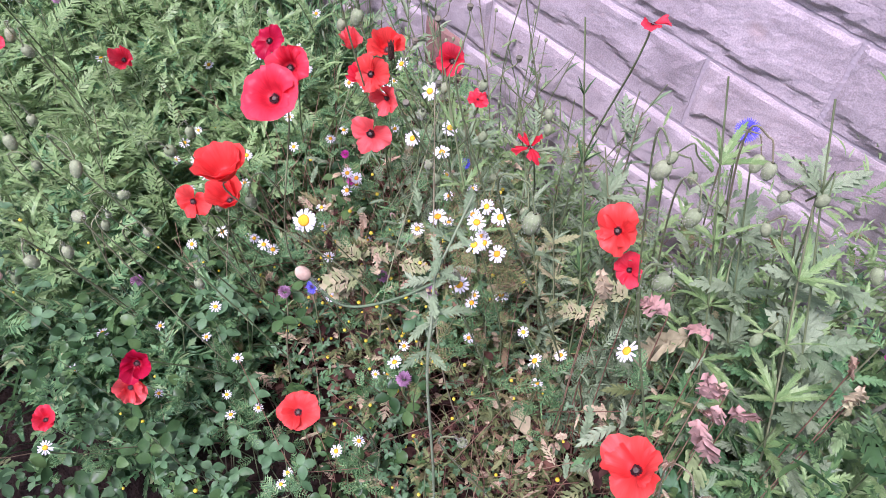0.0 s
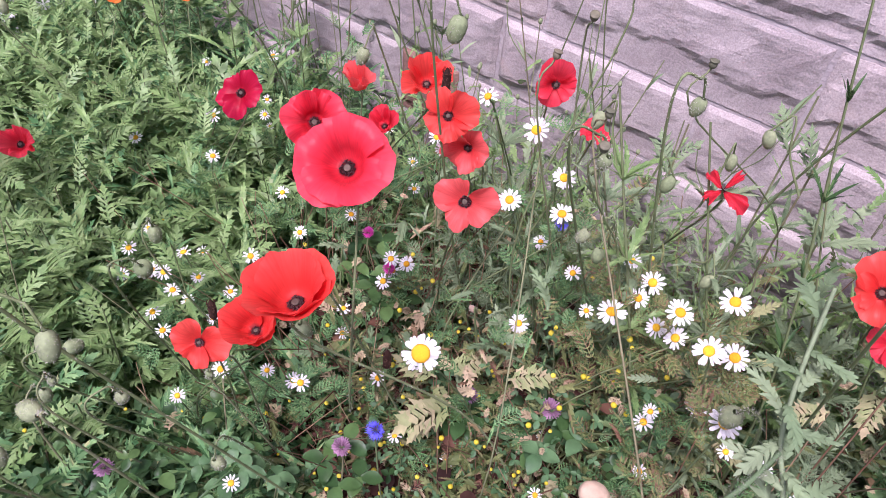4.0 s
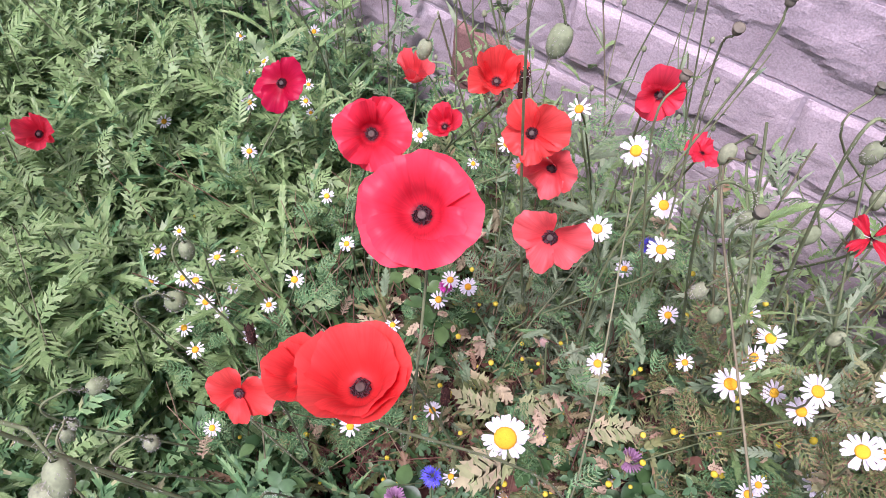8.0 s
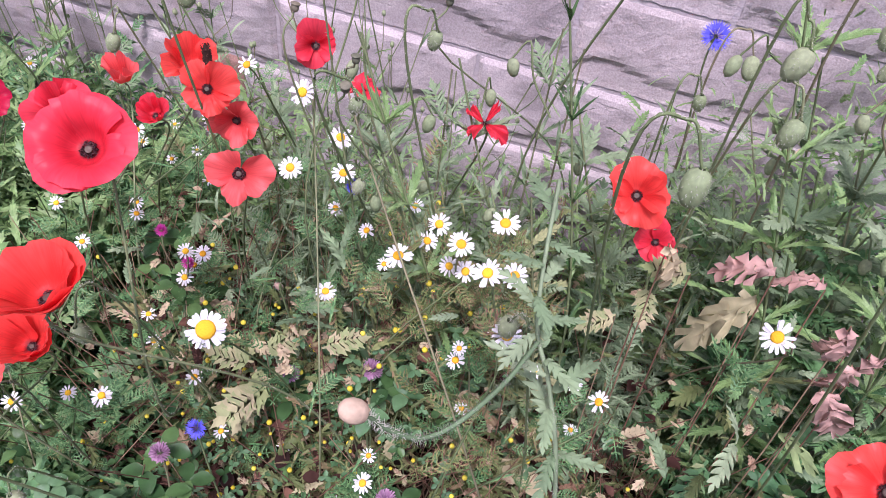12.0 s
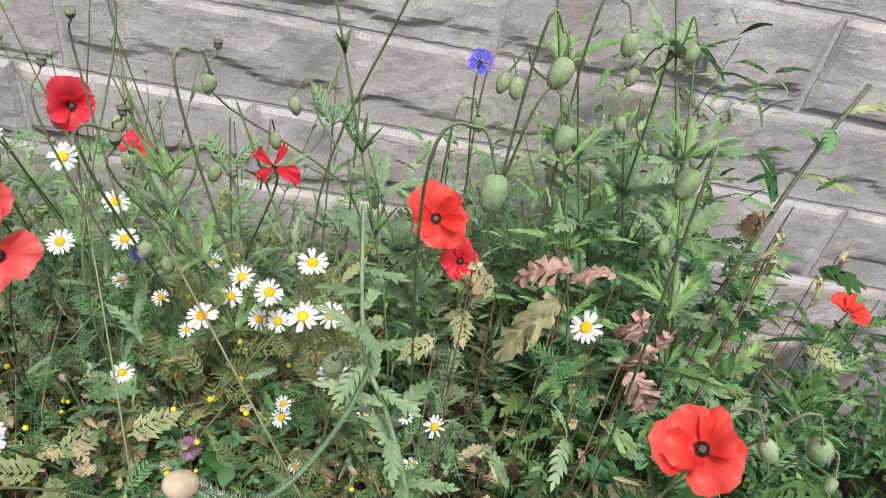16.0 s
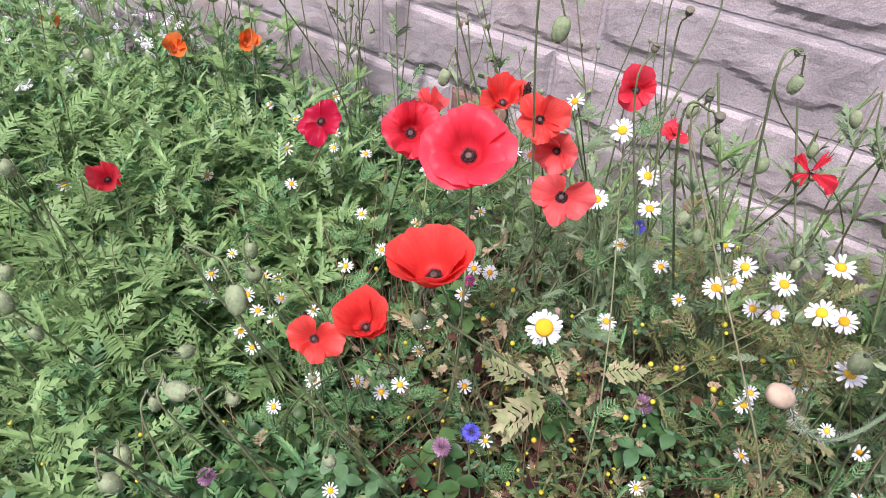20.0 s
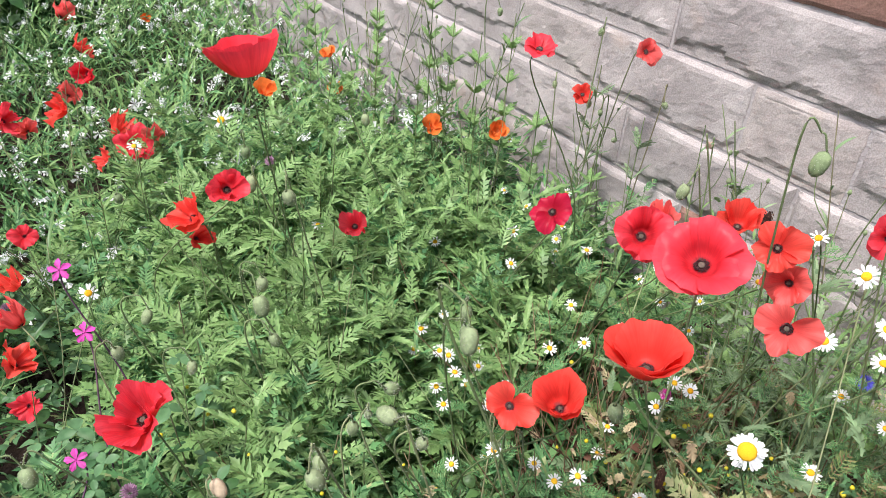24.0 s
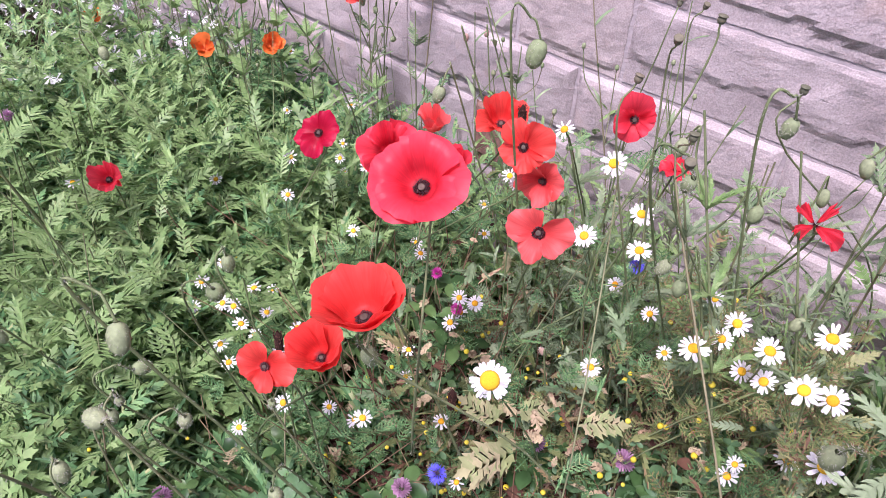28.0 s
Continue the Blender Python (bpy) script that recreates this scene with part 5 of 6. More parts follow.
for k, (x, y, s) in enumerate(((0.43, -0.35, 0.68), (0.48, -0.29, 0.78), (0.53, -0.36, 0.74), (0.39, -0.29, 0.62), (0.57, -0.30, 0.72), (0.51, -0.43, 0.55), (0.46, -0.22, 0.76), (0.58, -0.39, 0.58), (0.55, -0.22, 0.66))):
    copy_thing(TANSY[k % 3], pose(x, y, GROUND, 0, 0, 70 * k) @ Matrix.Scale(s * 1.14, 4))
for k, (x, y, h, m, protos) in enumerate(((0.625, -0.26, 0.60, M_FRESH, FERNY), (0.70, -0.20, 0.52, M_SICK, PINNATE[:3]), (0.66, -0.34, 0.42, M_LEAF, BLADE + PINNATE[5:]), (0.78, -0.26, 0.44, M_LEAF, SAW), (0.86, -0.16, 0.50, M_FRESH, PINNATE[:4]))):
    leafy_plant("low_wall_plant", (x, y, 0), h, 14, protos, m, 0.085, 90 + k, "loose green plant with cut leaves at the foot of the wall", None, 0.8, 0.45)
WALLSIDE = [leafy_plant("feathery_wall_plant", (-0.72 - 0.22 * k, -0.22 + 0.03 * k, 0), 0.58 + 0.05 * k, 34, FERNY, M_FRESH, 0.060, 110 + k, "tall yellow-green plant with feathery leaves before the wall", None, 1.0, 0.3) for k in range(3)]
for k, (x, y, q) in enumerate(((-0.62, -0.16, 0.85), (-0.80, -0.30, 0.9), (-0.88, -0.16, 1.0), (-1.02, -0.28, 0.95), (-1.10, -0.14, 1.0), (-1.25, -0.24, 0.9), (-1.40, -0.16, 1.0), (-1.55, -0.26, 0.9), (-0.70, -0.36, 0.75), (-1.72, -0.2, 0.9))):
    copy_thing(WALLSIDE[k % 3], pose(x, y, GROUND, 0, 0, 83 * k) @ Matrix.Scale(q, 4))
SLIM = [leafy_plant("slim_grey_plant", (0.14 + 0.03 * k, -0.19 - 0.03 * k, 0), 0.70, 26, SAW[:2] + PINNATE[:2] + BLADE[:1], M_BLUE, 0.075, 70 + k, "slim upright plant with narrow grey-green leaves before the wall", None, 1.0, 0.35) for k in range(2)]
for k, (x, y, s) in enumerate(((0.05, -0.27, 0.95), (0.36, -0.30, 0.9), (0.02, -0.16, 0.85), (-0.36, -0.12, 0.85), (-0.55, -0.14, 0.85), (-0.70, -0.10, 0.9), (-0.08, -0.25, 0.75), (0.08, -0.36, 0.80), (0.20, -0.36, 0.78), (-0.05, -0.36, 0.70), (0.31, -0.38, 0.74))):
    copy_thing(SLIM[k % 2], pose(x, y, GROUND, 0, 0, 50 * k) @ Matrix.Scale(s, 4))



def tall_bud_plant(place, height, leaves, mat, protos, size, seed, buds, label, up=0.9, lean=(0.0, 0.0)):
    """Upright poppy stalk crowded with narrow cut leaves and hung with bristly buds."""
    ob = leafy_plant("tall_poppy_plant", place, height, leaves, protos, mat, size, seed, label, None, up, 0.22, "plant", lean)
    r = np.random.default_rng(seed)
    for k in range(buds):
        an = 2.1 * k + seed
        out = np.array([math.cos(an), math.sin(an), 0.0])
        rise = 0.80 + 0.17 * k / max(1, buds)
        foot = np.array([lean[0] * rise, lean[1] * rise, height * rise])
        top = foot + out * r.uniform(0.012, 0.03) + np.array([0, 0, r.uniform(0.02, 0.07)])
        tip = top + out * 0.012 + np.array([0, 0, -0.018])
        b = Build()
        tube(b, curve_points([foot, foot * 0.5 + top * 0.5 + out * 0.006, top, tip], 12), 0.0011, 0.0008)
        stalk = part("bud_stalk", b.mesh("bud_stalk", M_STEM), ob)
        b = Build()
        lathe(b, [(0.0012, 0), (0.004, 0.0025), (0.0055, 0.007), (0.0053, 0.011), (0.0033, 0.016), (0.0003, 0.0185)], 10)
        hang = np.array([*r.normal(0, 0.25, 2), -1.0])
        part("bud", b.mesh("bud", M_BUD), stalk, "bristly green bud", to_matrix(frame_from(np.cross(hang, (0.3, 0.8, 0.1)), hang), tip))
    return ob


FRESH_STALK, DARK_STALK = "tall fresh green poppy stalk with cut leaves and hanging buds", "tall stalk with dark narrow leaves on top and yellowing ones below"
for k, (x, y, h, n) in enumerate(((0.20, -0.42, 0.78, 3), (0.25, -0.35, 0.74, 2), (0.16, -0.37, 0.70, 2), (0.51, -0.33, 0.90, 2), (0.535, -0.30, 0.80, 1), (0.60, -0.31, 0.92, 2), (0.62, -0.34, 0.84, 1), (0.585, -0.27, 0.74, 1), (0.49, -0.27, 0.64, 1), (0.56, -0.25, 0.68, 1), (0.34, -0.29, 0.70, 1), (0.01, -0.33, 0.66, 1))):
    tall_bud_plant((x, y, 0), h, 52, (M_FRESH, M_BLUE, M_BLUE)[k % 3], (SAW + PINNATE[5:], CUT[:3], OAK + CUT[:1])[k % 3] if x > 0.3 else SAW + PINNATE[5:], 0.078 if x > 0.4 else 0.068, 300 + k, n, FRESH_STALK, 0.9, (-0.22 * h, -0.02))
tall_bud_plant((0.265, -0.36, 0), 0.88, 34, M_DARK, SAW[:2] + BLADE[:1], 0.045, 330, 1, DARK_STALK, 1.6, (-0.115, 0.0))
tall_bud_plant((0.245, -0.37, 0), 0.62, 26, M_SICK, CUT[:2] + PINNATE[:2], 0.055, 331, 1, DARK_STALK, 0.6, (-0.07, 0.0))


def slender_plant(place, height, seed):
    """A thin branched stem with narrow leaves and small buds."""
    r = np.random.default_rng(seed)
    place = (place[0], place[1], GROUND)
    ob = thing("slender_plant", place, "thin branched green stem with narrow leaves and tiny buds", "plant", "slender stems before the wall")
    pts = curve_points([(0, 0, 0), (r.normal(0, 0.02), r.normal(0, 0.012), height * 0.5), (r.normal(0, 0.05), r.normal(0, 0.02), height)], 14)
    b = Build()
    tube(b, pts, 0.0015, 0.0008)
    part("stem", b.mesh("stem", M_STEM), ob)
    for k in range(5):
        p = pts[7 + k]
        an = r.uniform(0, 6.283)
        q = p + np.array([math.cos(an) * 0.04, math.sin(an) * 0.025, r.uniform(0.05, 0.11)])
        b = Build()
        tube(b, curve_points([p, (p + q) / 2 + np.array([math.cos(an) * 0.01, math.sin(an) * 0.01, -0.004]), q], 6), 0.0009, 0.0006, 4)
        br = part("branch", b.mesh("branch", M_STEM), ob)
        b = Build()
        lathe(b, [(0.0004, 0), (0.0026, 0.002), (0.003, 0.005), (0.0018, 0.008), (0.0002, 0.009)], 7, (np.eye(3), q))
        part("bud", b.mesh("bud", M_BUD), br)
    for k in range(12):
        p = pts[2 + k % 12]
        an = k * 2.4
        v, f = BLADE[k % 2]
        b = Build()
        b.add((v * r.uniform(0.025, 0.05)) @ frame_from((math.cos(an), math.sin(an), 1.3)).T + p, f)
        part("leaf", b.mesh("leaf", M_BLUE), ob)
    return ob


THIN = [slender_plant((-0.42 + 0.11 * k, -0.13, 0), 0.62 + 0.05 * (k % 3), 200 + k) for k in range(5)]
sr = np.random.default_rng(31)
for k in range(26):
    copy_thing(THIN[k % 5], pose(sr.uniform(-1.6, 0.55), sr.uniform(-0.24, -0.06), GROUND, 0, 0, sr.uniform(0, 360)) @ Matrix.Scale(sr.uniform(0.75, 1.1), 4))

# withered and pale leaves
for k, (x, y, z, s, m, d) in enumerate(((0.455, -0.420, 0.520, 0.060, M_PINK, (0.3, -0.3, -0.6)), (0.385, -0.420, 0.545, 0.050, M_PINK, (-0.9, -0.1, 0.15)), (0.40, -0.36, 0.46, 0.075, M_DRY, (-0.6, -0.5, 0.0)), (0.30, -0.43, 0.55, 0.06, M_DRY, (0.5, -0.3, -0.4)),
                                        (0.02, -0.50, 0.33, 0.055, M_SICK, (0.8, 0.5, 0.3)), (-0.02, -0.54, 0.295, 0.075, M_SICK, (-0.3, -0.8, 0.1)), (-0.05, -0.52, 0.275, 0.060, M_SICK, (0.5, -0.7, 0.2)), (-0.06, -0.51, 0.27, 0.060, M_SICK, (-0.8, -0.4, 0.3)), (-0.05, -0.50, 0.285, 0.055, M_SICK, (0.7, 0.4, 0.4)), (-0.04, -0.53, 0.26, 0.060, M_SICK, (0.0, -1.0, -0.2)), (-0.07, -0.50, 0.25, 0.060, M_SICK, (-0.7, 0.3, 0.1)), (0.00, -0.47, 0.33, 0.050, M_SICK, (-0.2, 0.7, 0.5)), (0.20, -0.44, 0.42, 0.05, M_SICK, (-0.3, -0.7, 0.2)), (0.33, -0.40, 0.50, 0.055, M_SICK, (-0.6, -0.5, 0.3)), (0.47, -0.42, 0.44, 0.055, M_PINK, (0.3, -0.6, -0.3)), (0.474, -0.40, 0.49, 0.050, M_PINK, (-0.4, -0.3, -0.7)), (0.49, -0.40, 0.48, 0.055, M_PINK, (0.6, -0.2, -0.6)), (0.48, -0.41, 0.47, 0.045, M_PINK, (0.0, -0.6, -0.6)), (0.43, -0.40, 0.53, 0.045, M_PINK, (-0.7, 0.2, 0.1)), (0.562, -0.37, 0.59, 0.045, M_DRY, (0.3, -0.5, -0.5)), (0.745, -0.20, 0.47, 0.060, M_DRY, (0.8, -0.3, -0.3)), (0.735, -0.20, 0.43, 0.055, M_DRY, (0.7, -0.5, -0.4)), (0.79, -0.18, 0.30, 0.060, M_SICK, (0.6, -0.5, 0.1)), (0.545, -0.36, 0.60, 0.040, M_DRY, (-0.5, -0.3, -0.6)), (0.56, -0.38, 0.57, 0.04, M_DRY, (0.7, 0.1, -0.4)), (0.30, -0.40, 0.47, 0.045, M_SICK, (0.2, -0.7, -0.4)), (0.285, -0.40, 0.42, 0.045, M_SICK, (-0.6, -0.4, -0.2)))):
    ob = thing("withered_leaf", (x, y, GROUND), ("crisp withered pinkish leaf" if m is M_PINK else "pale yellow-green cut leaf") + " on a dry stalk", "leaf", "withered leaves")
    b = Build()
    tube(b, curve_points([(0.02, 0.02, 0), (0.01, 0.0, (z - GROUND) * 0.6), (0, 0, z - GROUND)], 8), 0.0010, 0.0007)
    part("stalk", b.mesh("stalk", M_STRAW), ob)
    b = Build()
    v, f = WITHER[k % 3] if m is not M_SICK else SALLOW[k % 3]
    b.add((v * s * ((0.80, 0.85, 1.0) if m is M_PINK else (0.62, 0.70, 1.1) if m is M_DRY else (1.05, 1.0, 0.9))) @ frame_from(d, (0, -0.5, 0.9), 0.4 * math.sin(3.0 * k)).T, f)
    part("blade", b.mesh("blade", m), ob, "", Matrix.Translation((0, 0, z - GROUND)))


# ---- undergrowth: uncounted leaves, stems and litter ----


def cover(x, y):
    """How high the greenery stands over the soil."""
    left = 1 / (1 + math.exp((x + 0.26 + 0.5 * (y + 0.62)) * 14))
    right = 1 / (1 + math.exp(-(x - 0.36) * 16)) / (1 + math.exp((y + 0.60) * -18)) / (1 + math.exp((x - 0.63) * 22))
    beyond = 1 / (1 + math.exp(-(x - 0.63) * 22))
    back = 1 / (1 + math.exp(-(y + 0.52) * 22))
    mid = math.exp(-((x - 0.02) / 0.20) ** 2 - ((y + 0.48) / 0.12) ** 2)
    h = 0.20 + 0.10 * mid + 0.22 * left + 0.24 * right * (1 - 0.5 * left) + 0.24 * back * (1 - left) * (1 - 0.8 * beyond)
    h *= 1 - 0.55 * math.exp(-((x + 0.42) / 0.13) ** 2 - ((y + 0.60) / 0.09) ** 2)
    h -= 0.20 / (1 + math.exp((x + 0.62) * 12)) / (1 + math.exp((y + 0.80) * 16)) + 0.06 / (1 + math.exp((x + 1.2) * 6))
    return h * (0.85 + 0.4 * noise.noise(Vector((x * 5, y * 5, 7.0))))


def open_soil(x, y):
    """The strip between the daisies and the wall where the soil lies open."""
    front = math.exp(-((x - 0.24) / 0.19) ** 2 - ((y + 0.50) / 0.11) ** 2)
    return front + (1 - front) * math.exp(-((y + 0.33) / 0.085) ** 2) / (1 + math.exp((x - 0.50) * 30)) / (1 + math.exp(-(x + 0.36) * 30))


def sow(count, xr, yr, top, low, size, tilt, seed, keep=None, clump=0.0, bare=0.9):
    r = np.random.default_rng(seed)
    out = []
    for _ in range(count):
        x, y = r.uniform(*xr), r.uniform(*yr)
        if keep is not None and r.random() > keep(x, y):
            continue
        if r.random() < bare * open_soil(x, y):
            continue
        if x < -2.0 and y < -1.2 - 0.22 * (x + 2.3):
            continue
        if clump and noise.noise(Vector((x * 9 + 3, y * 9, 2.5))) + 0.5 * noise.noise(Vector((x * 23, y * 23, 6.5))) < clump * r.uniform(-0.6, 1.0) - 0.12:
            continue
        h = cover(x, y)
        z = GROUND + h * r.uniform(low, top)
        an = r.uniform(0, 6.283)
        out.append((np.array([x, y, z]), (math.cos(an), math.sin(an), r.normal(tilt, 0.35)), r.uniform(*size), r.normal(0, 0.35)))
    return out


def leftness(x, y):
    return 1 / (1 + math.exp((x + 0.22 + 0.5 * (y + 0.62)) * 14))


def shoots(count, xr, yr, size, seed, keep, leaves=13, tall=1.12):
    """Leaves in spirals round upright shoots."""
    r = np.random.default_rng(seed)
    out = []
    while count > 0:
        x, y = r.uniform(*xr), r.uniform(*yr)
        count -= 1
        if r.random() > keep(x, y) or r.random() < 0.7 * open_soil(x, y):
            continue
        h = max(0.06, cover(x, y) * r.uniform(0.75, tall))
        lx, ly = r.normal(0, 0.12 * h, 2)
        s0, a0 = r.uniform(*size), r.uniform(0, 6.283)
        for k in range(leaves):
            u = 0.25 + 0.75 * (k + 0.5) / leaves
            an = a0 + 2.39996 * k + r.normal(0, 0.25)
            p = np.array([x + lx * u * u, min(y + ly * u * u, -0.03), GROUND + h * u])
            out.append((p, (math.cos(an), math.sin(an), 0.25 + 1.1 * u ** 3 + r.normal(0, 0.2)), s0 * (1.15 - 0.60 * u ** 2) * r.uniform(0.85, 1.15), r.normal(0, 0.25)))
    return out


def lush(x, y):
    return leftness(x, y) * (1 - 0.93 / (1 + math.exp((y + 0.92) * 26)))


scatter("leafy_shoots", PINNATE + SAW[:2], M_LEAF, shoots(1000, (-1.5, -0.05), (-1.25, -0.04), (0.055, 0.105), 21, lush, 14), "crowded fresh green shoots with cut leaves", "undergrowth")
scatter("pale_shoots", PINNATE, M_FRESH, shoots(900, (-1.4, -0.40), (-1.1, -0.25), (0.055, 0.105), 22, lush, 14, 1.28), "young yellow-green shoots with cut leaves", "undergrowth")
scatter("cut_leaves", PINNATE + SAW, M_LEAF, sow(1100, (-1.5, -0.05), (-1.25, -0.04), 0.8, 0.2, (0.045, 0.09), 0.7, 1, lush), "dense fresh green cut leaves of the bed", "undergrowth")
scatter("far_pale_leaves", SAW, M_FRESH, sow(4500, (-4.0, -1.3), (-1.5, -0.04), 1.15, 0.5, (0.035, 0.08), 1.4, 12), "pale green narrow leaves further along the bed", "undergrowth")
scatter("far_leaves", SAW + PINNATE[5:], M_LEAF, sow(6000, (-4.0, -1.35), (-1.5, -0.04), 1.1, 0.35, (0.035, 0.08), 1.2, 2), "dense green leaves further along the bed", "undergrowth")
scatter("large_clover_leaves", CLOVER, M_CLOVERLEAF, sow(1300, (-1.4, 0.25), (-1.45, -0.76), 1.25, 0.5, (0.014, 0.027), 0.2, 34, lambda x, y: 1 / (1 + math.exp((y + 0.86 + 0.10 * (x < -0.3)) * 30)), 0.5), "large blue-green clover leaves at the front of the bed", "undergrowth")
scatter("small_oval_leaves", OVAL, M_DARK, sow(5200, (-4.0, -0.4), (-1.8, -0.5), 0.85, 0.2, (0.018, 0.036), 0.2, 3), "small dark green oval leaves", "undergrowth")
scatter("clover_leaves", CLOVER, M_DARK, sow(3000, (-0.5, 0.5), (-1.2, -0.1), 0.95, 0.4, (0.008, 0.016), 0.1, 4, None, 1.3), "dark green three-part clover leaves", "undergrowth")
scatter("feathery_leaves", FERN, M_FERN, sow(1800, (-0.30, 0.50), (-0.66, -0.10), 1.1, 0.7, (0.020, 0.038), 0.5, 5, lambda x, y: 0.07 + 0.95 * math.exp(-((x - 0.17) / 0.13) ** 2 - ((y + 0.44) / 0.05) ** 2), 0.6), "feathery yellow-green daisy foliage", "undergrowth")
fr = np.random.default_rng(61)
FOLIAGE = {True: [], False: []}
for pts in DAISY_STEMS:
    bunch = 0.06 < pts[-1][0] < 0.22 and pts[-1][2] > 0.42
    for k in range(13 if bunch else 12):
        p = pts[int(fr.uniform(7, 12.0))] + np.array([*fr.normal(0, 0.012, 2), 0])
        an = fr.uniform(0, 6.283)
        FOLIAGE[bunch].append((p, (math.cos(an), math.sin(an), fr.normal(0.5, 0.3)), fr.uniform(0.018, 0.036), fr.normal(0, 0.4)))
scatter("chamomile_foliage", FERN, M_FERN, FOLIAGE[True], "feathery yellow-green leaves under the daisies", "undergrowth")
scatter("daisy_foliage", FERN + SAW[:1], M_LEAF, FOLIAGE[False], "fine green leaves on the daisy stems", "undergrowth")
scatter("middle_leaves", PINNATE + CUT, M_OLIVE, sow(1100, (-0.35, 0.5), (-0.7, -0.06), 1.05, 0.5, (0.03, 0.065), 0.6, 16, lambda x, y: 1 - 0.8 * leftness(x, y), 1.4), "small cut leaves among the daisies", "undergrowth")
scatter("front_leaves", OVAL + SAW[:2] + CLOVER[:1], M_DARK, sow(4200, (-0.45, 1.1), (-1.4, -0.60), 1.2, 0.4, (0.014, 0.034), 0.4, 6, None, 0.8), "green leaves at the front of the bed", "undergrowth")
scatter("right_leaves", BROAD + PINNATE, M_LEAF, sow(420, (0.36, 0.62), (-0.46, -0.12), 1.0, 0.5, (0.04, 0.075), 0.4, 7, None, 0.7), "green toothed leaves near the wall", "undergrowth")
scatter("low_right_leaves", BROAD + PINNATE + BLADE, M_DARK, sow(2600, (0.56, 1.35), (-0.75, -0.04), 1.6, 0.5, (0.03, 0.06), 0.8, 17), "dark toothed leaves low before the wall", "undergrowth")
scatter("grey_leaves", CUT, M_BLUE, sow(450, (-0.3, 0.7), (-0.5, -0.05), 1.3, 0.5, (0.025, 0.05), 0.8, 8), "grey-green finely cut leaves", "undergrowth")
scatter("yellowed_leaves", PINNATE + OAK, M_DRY, sow(420, (-0.35, 0.75), (-0.75, -0.05), 1.1, 0.1, (0.02, 0.05), 0.1, 9), "yellowed and dried leaves among the stems", "undergrowth")
scatter("leaf_litter", OVAL + BROAD, M_BROWN, sow(2000, (-0.5, 0.9), (-0.72, -0.02), 0.35, 0.0, (0.015, 0.040), 0.0, 10, None, 0.0, 0.0), "brown dead leaves on the soil", "litter")
scatter("middle_shoots", SAW + CUT[:2], M_OLIVE, shoots(200, (-0.18, 0.38), (-0.58, -0.38), (0.022, 0.042), 23, lambda x, y: 1 - leftness(x, y), 15, 1.2), "slim green shoots among the daisies", "undergrowth")
scatter("trefoil_leaves", CLOVER, M_CLOVERLEAF, sow(2600, (-0.18, 0.34), (-0.66, -0.36), 1.05, 0.6, (0.007, 0.013), 0.3, 26, None, 1.2), "small green three-part leaves among the daisies", "undergrowth")
scatter("dry_bits", SALLOW + WITHER, M_DRY, sow(1100, (-0.34, 0.48), (-0.54, -0.26), 1.1, 0.45, (0.010, 0.022), 0.2, 33, lambda x, y: 1 - 0.85 * leftness(x, y), 0.6, 0.4), "small crisp beige leaves among the stems", "litter")
scatter("wall_shoots", SAW + CUT[:2] + BLADE[:1], M_FRESH, shoots(330, (-0.40, 0.62), (-0.26, -0.04), (0.03, 0.058), 27, lambda x, y: 1.0, 18, 1.45), "slim grey-green shoots along the foot of the wall", "undergrowth")
scatter("brown_leaves", OVAL + PINNATE[:3], M_BROWN, sow(2600, (-0.36, 0.42), (-0.62, -0.22), 0.85, 0.1, (0.010, 0.030), 0.0, 24, None, 0.0, 0.65), "curled brown leaves behind the poppies", "litter")
scatter("wall_fuzz", FERN + SAW, M_BLUE, shoots(150, (-0.25, 0.40), (-0.36, -0.14), (0.022, 0.045), 29, lambda x, y: 1.0, 22, 1.5), "fine grey-green leaves on thin upright stems before the wall", "undergrowth")
scatter("grass_blades", GRASS, M_DARK, sow(1700, (-3.8, -0.2), (-1.4, -0.03), 0.5, 0.0, (0.15, 0.34), 2.2, 11), "thin green grass blades", "grass")


def thin_stems(name, count, xr, yr, hr, mat, seed, label, lean=0.25):
    r = np.random.default_rng(seed)
    b = Build()
    for _ in range(count):
        x, y = r.uniform(*xr), r.uniform(*yr)
        h = r.uniform(*hr)
        e = np.array([x + r.normal(0, lean * h), min(y + r.normal(0, lean * h), -0.03), GROUND + h])
        s = np.array([x, y, GROUND])
        tube(b, curve_points([s, (s + e) / 2 + np.array([*r.normal(0, 0.08 * h, 2), 0]), e], 6), 0.0011, 0.0006, 4)
    tagged(new(name, b.mesh(name, mat)), label, "stems", "", "stuff")


thin_stems("green_stems", 150, (-0.5, 0.7), (-0.9, -0.05), (0.2, 0.42), M_STEM, 1, "thin green stems among the flowers")
thin_stems("brown_stems", 420, (-0.45, 0.45), (-0.56, -0.22), (0.2, 0.46), M_STRAW, 8, "brown dried stems behind the poppies", 0.3)
thin_stems("far_stems", 220, (-3.2, -0.4), (-1.3, -0.04), (0.3, 0.55), M_STEM, 2, "thin green stems along the bed")
thin_stems("dry_stems", 290, (-0.4, 0.8), (-0.8, -0.03), (0.12, 0.36), M_STRAW, 3, "thin dry brown stems", 0.5)


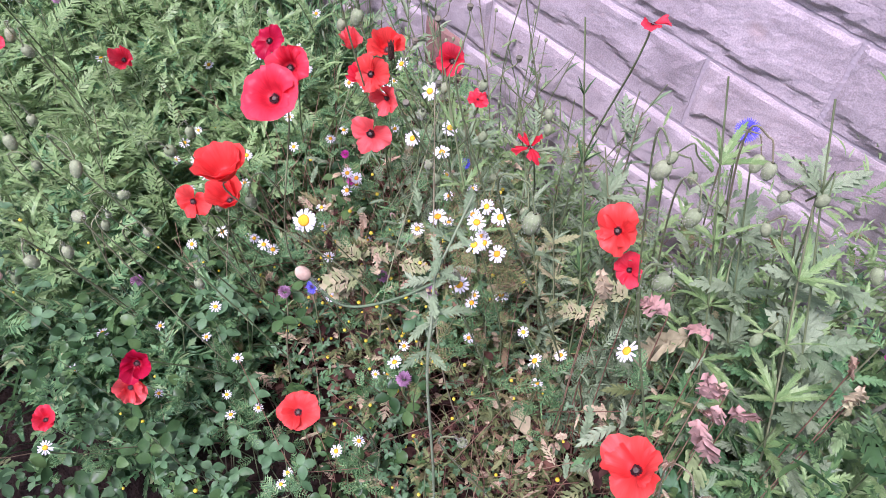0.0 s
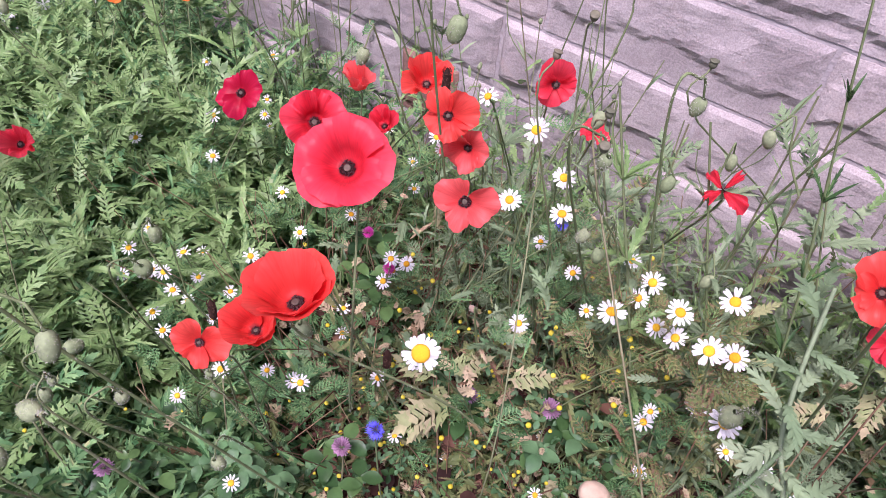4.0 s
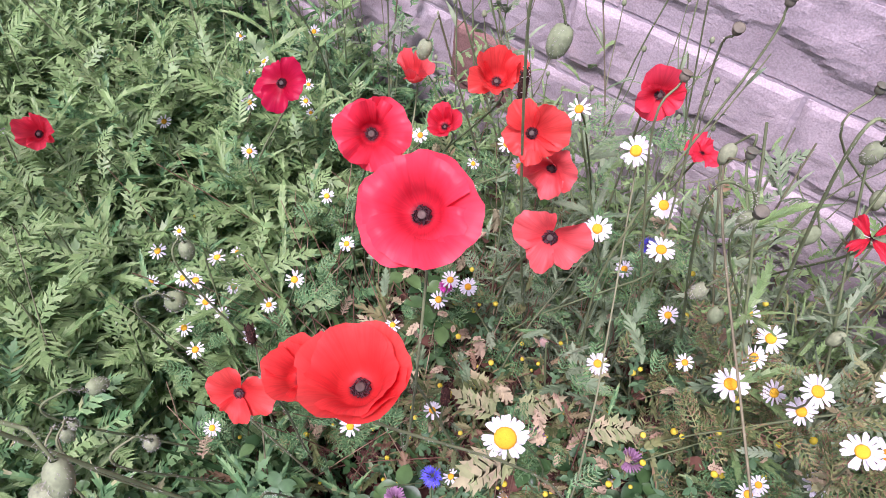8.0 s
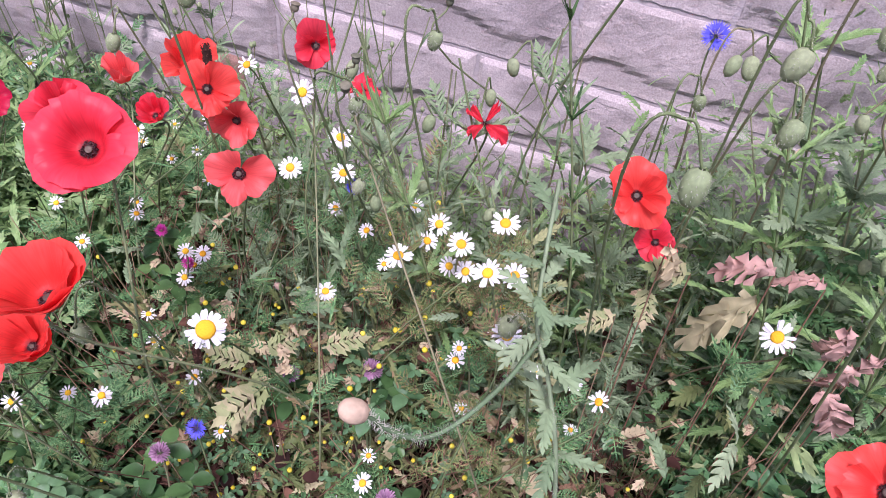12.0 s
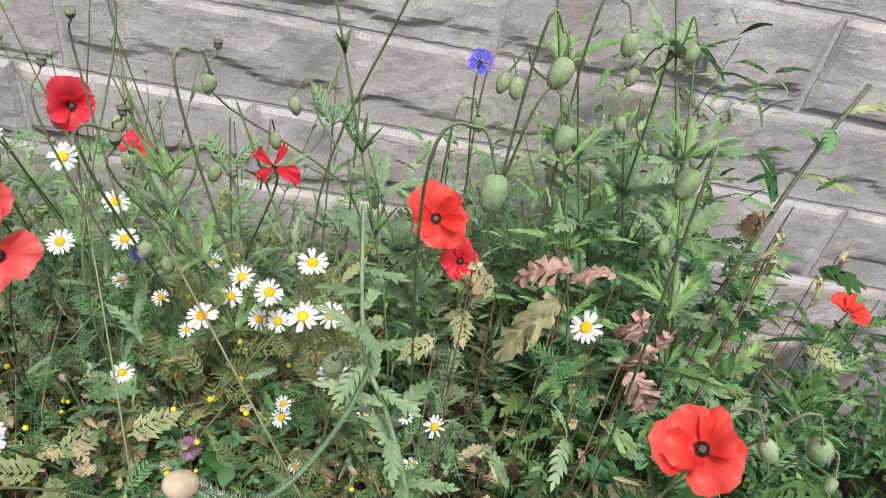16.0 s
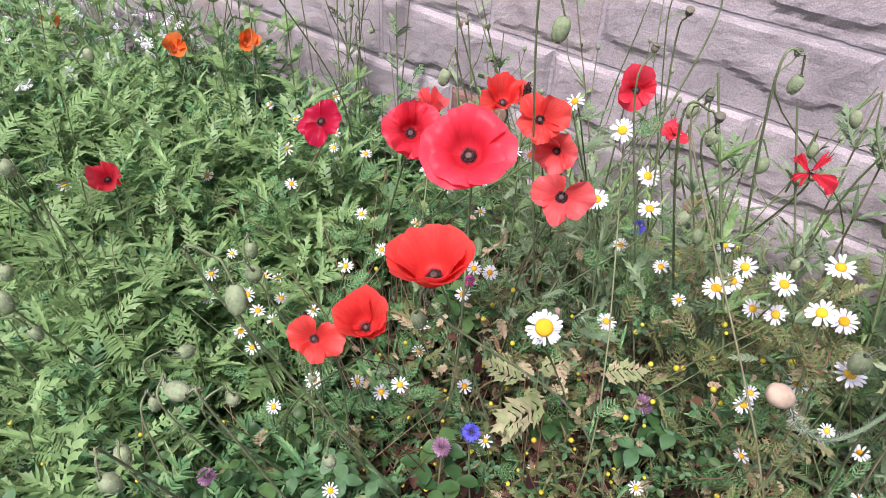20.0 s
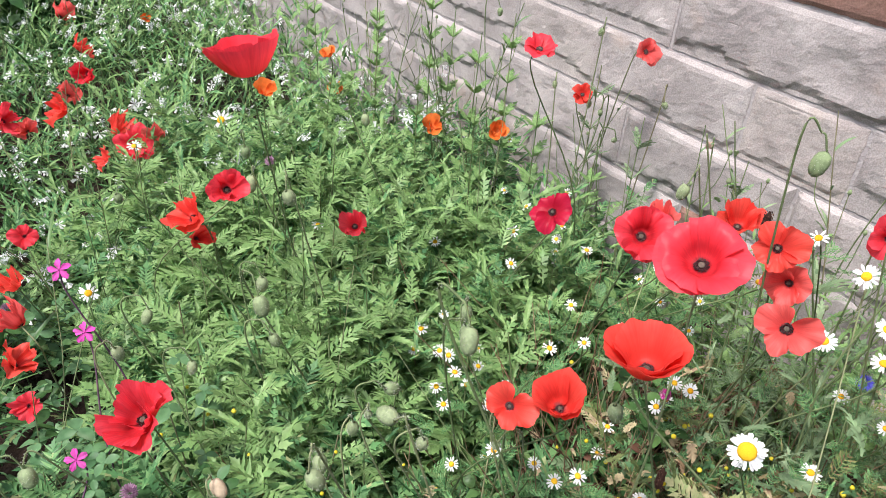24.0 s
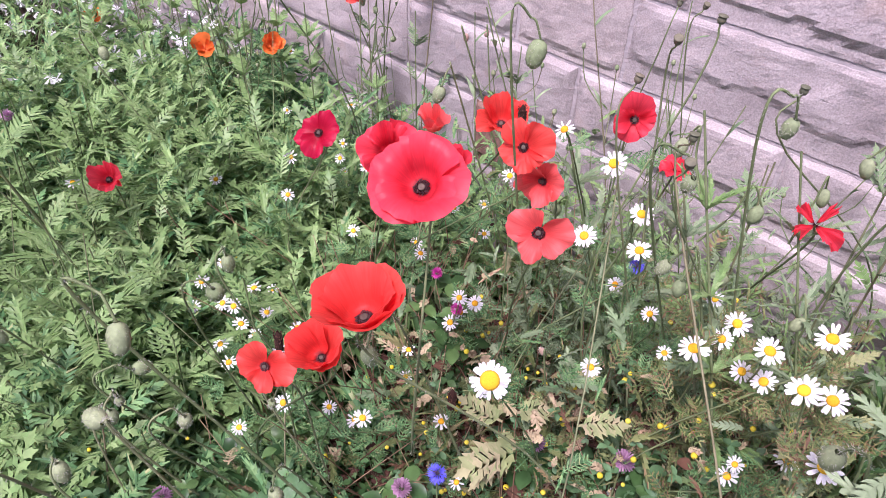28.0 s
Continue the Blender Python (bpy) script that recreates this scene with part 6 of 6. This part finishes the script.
def tiny_flowers(name, count, xr, yr, zr, size, seed, label, mat, petals=8):
    r = np.random.default_rng(seed)
    b = Build()
    for _ in range(count):
        p = np.array([r.uniform(*xr), r.uniform(*yr), 0.0])
        p[2] = GROUND + cover(p[0], p[1]) * r.uniform(*zr)
        t = frame_from(r.normal(size=3), (0.4 + r.normal(0, 0.3), -0.3 + r.normal(0, 0.3), 0.9))
        s = r.uniform(*size)
        v = [(0, 0, 0.12 * s)]
        for k in range(petals):
            a = 2 * math.pi * (k + r.uniform(-0.3, 0.3)) / petals
            q = 0.5 * s * r.uniform(0.55, 1.1)
            for da in (-0.20, 0.20):
                v.append((q * math.cos(a + da), q * math.sin(a + da), s * r.normal(0, 0.10)))
        b.add(np.array(v) @ t.T + p, [(0, 1 + 2 * k, 2 + 2 * k) for k in range(petals)])
    tagged(new(name, b.mesh(name, mat, False)), label, "flowers", "", "stuff")


scatter("dark_bush", OVAL, M_DARK, [(np.array([-3.05 + 0.28 * a, -0.72 + 0.16 * b, GROUND + 0.05 + 0.40 * abs(c)]), (math.cos(7 * a), math.sin(7 * a), d), 0.05 + 0.03 * abs(b), d) for a, b, c, d in np.clip(np.random.default_rng(44).normal(0, 0.6, (900, 4)), -1, 1)], "low dark bush with large oval leaves at the end of the bed", "bush")
tiny_flowers("small_white_flowers", 1100, (-3.6, -1.1), (-1.3, -0.05), (0.85, 1.15), (0.015, 0.034), 1, "scattered small white flowers along the bed", M_WHITE)
yb = Build()
yr = np.random.default_rng(2)
for k in range(150):
    x, y = (yr.normal(0.0, 0.15), yr.normal(-0.50, 0.07)) if k % 3 else (yr.uniform(-0.6, 0.5), yr.uniform(-1.0, -0.45))
    z = GROUND + cover(x, y) * yr.uniform(0.85, 1.15)
    q = yr.uniform(0.0020, 0.0036)
    lathe(yb, [(0.1 * q, -q), (0.8 * q, -0.6 * q), (q, 0.1 * q), (0.7 * q, 0.7 * q), (0.1 * q, q)], 7, (np.eye(3), np.array([x, y, z])))
tagged(new("small_yellow_flowers", yb.mesh("small_yellow_flowers", M_YELLOW)), "tiny round yellow trefoil heads", "flowers", "", "stuff")
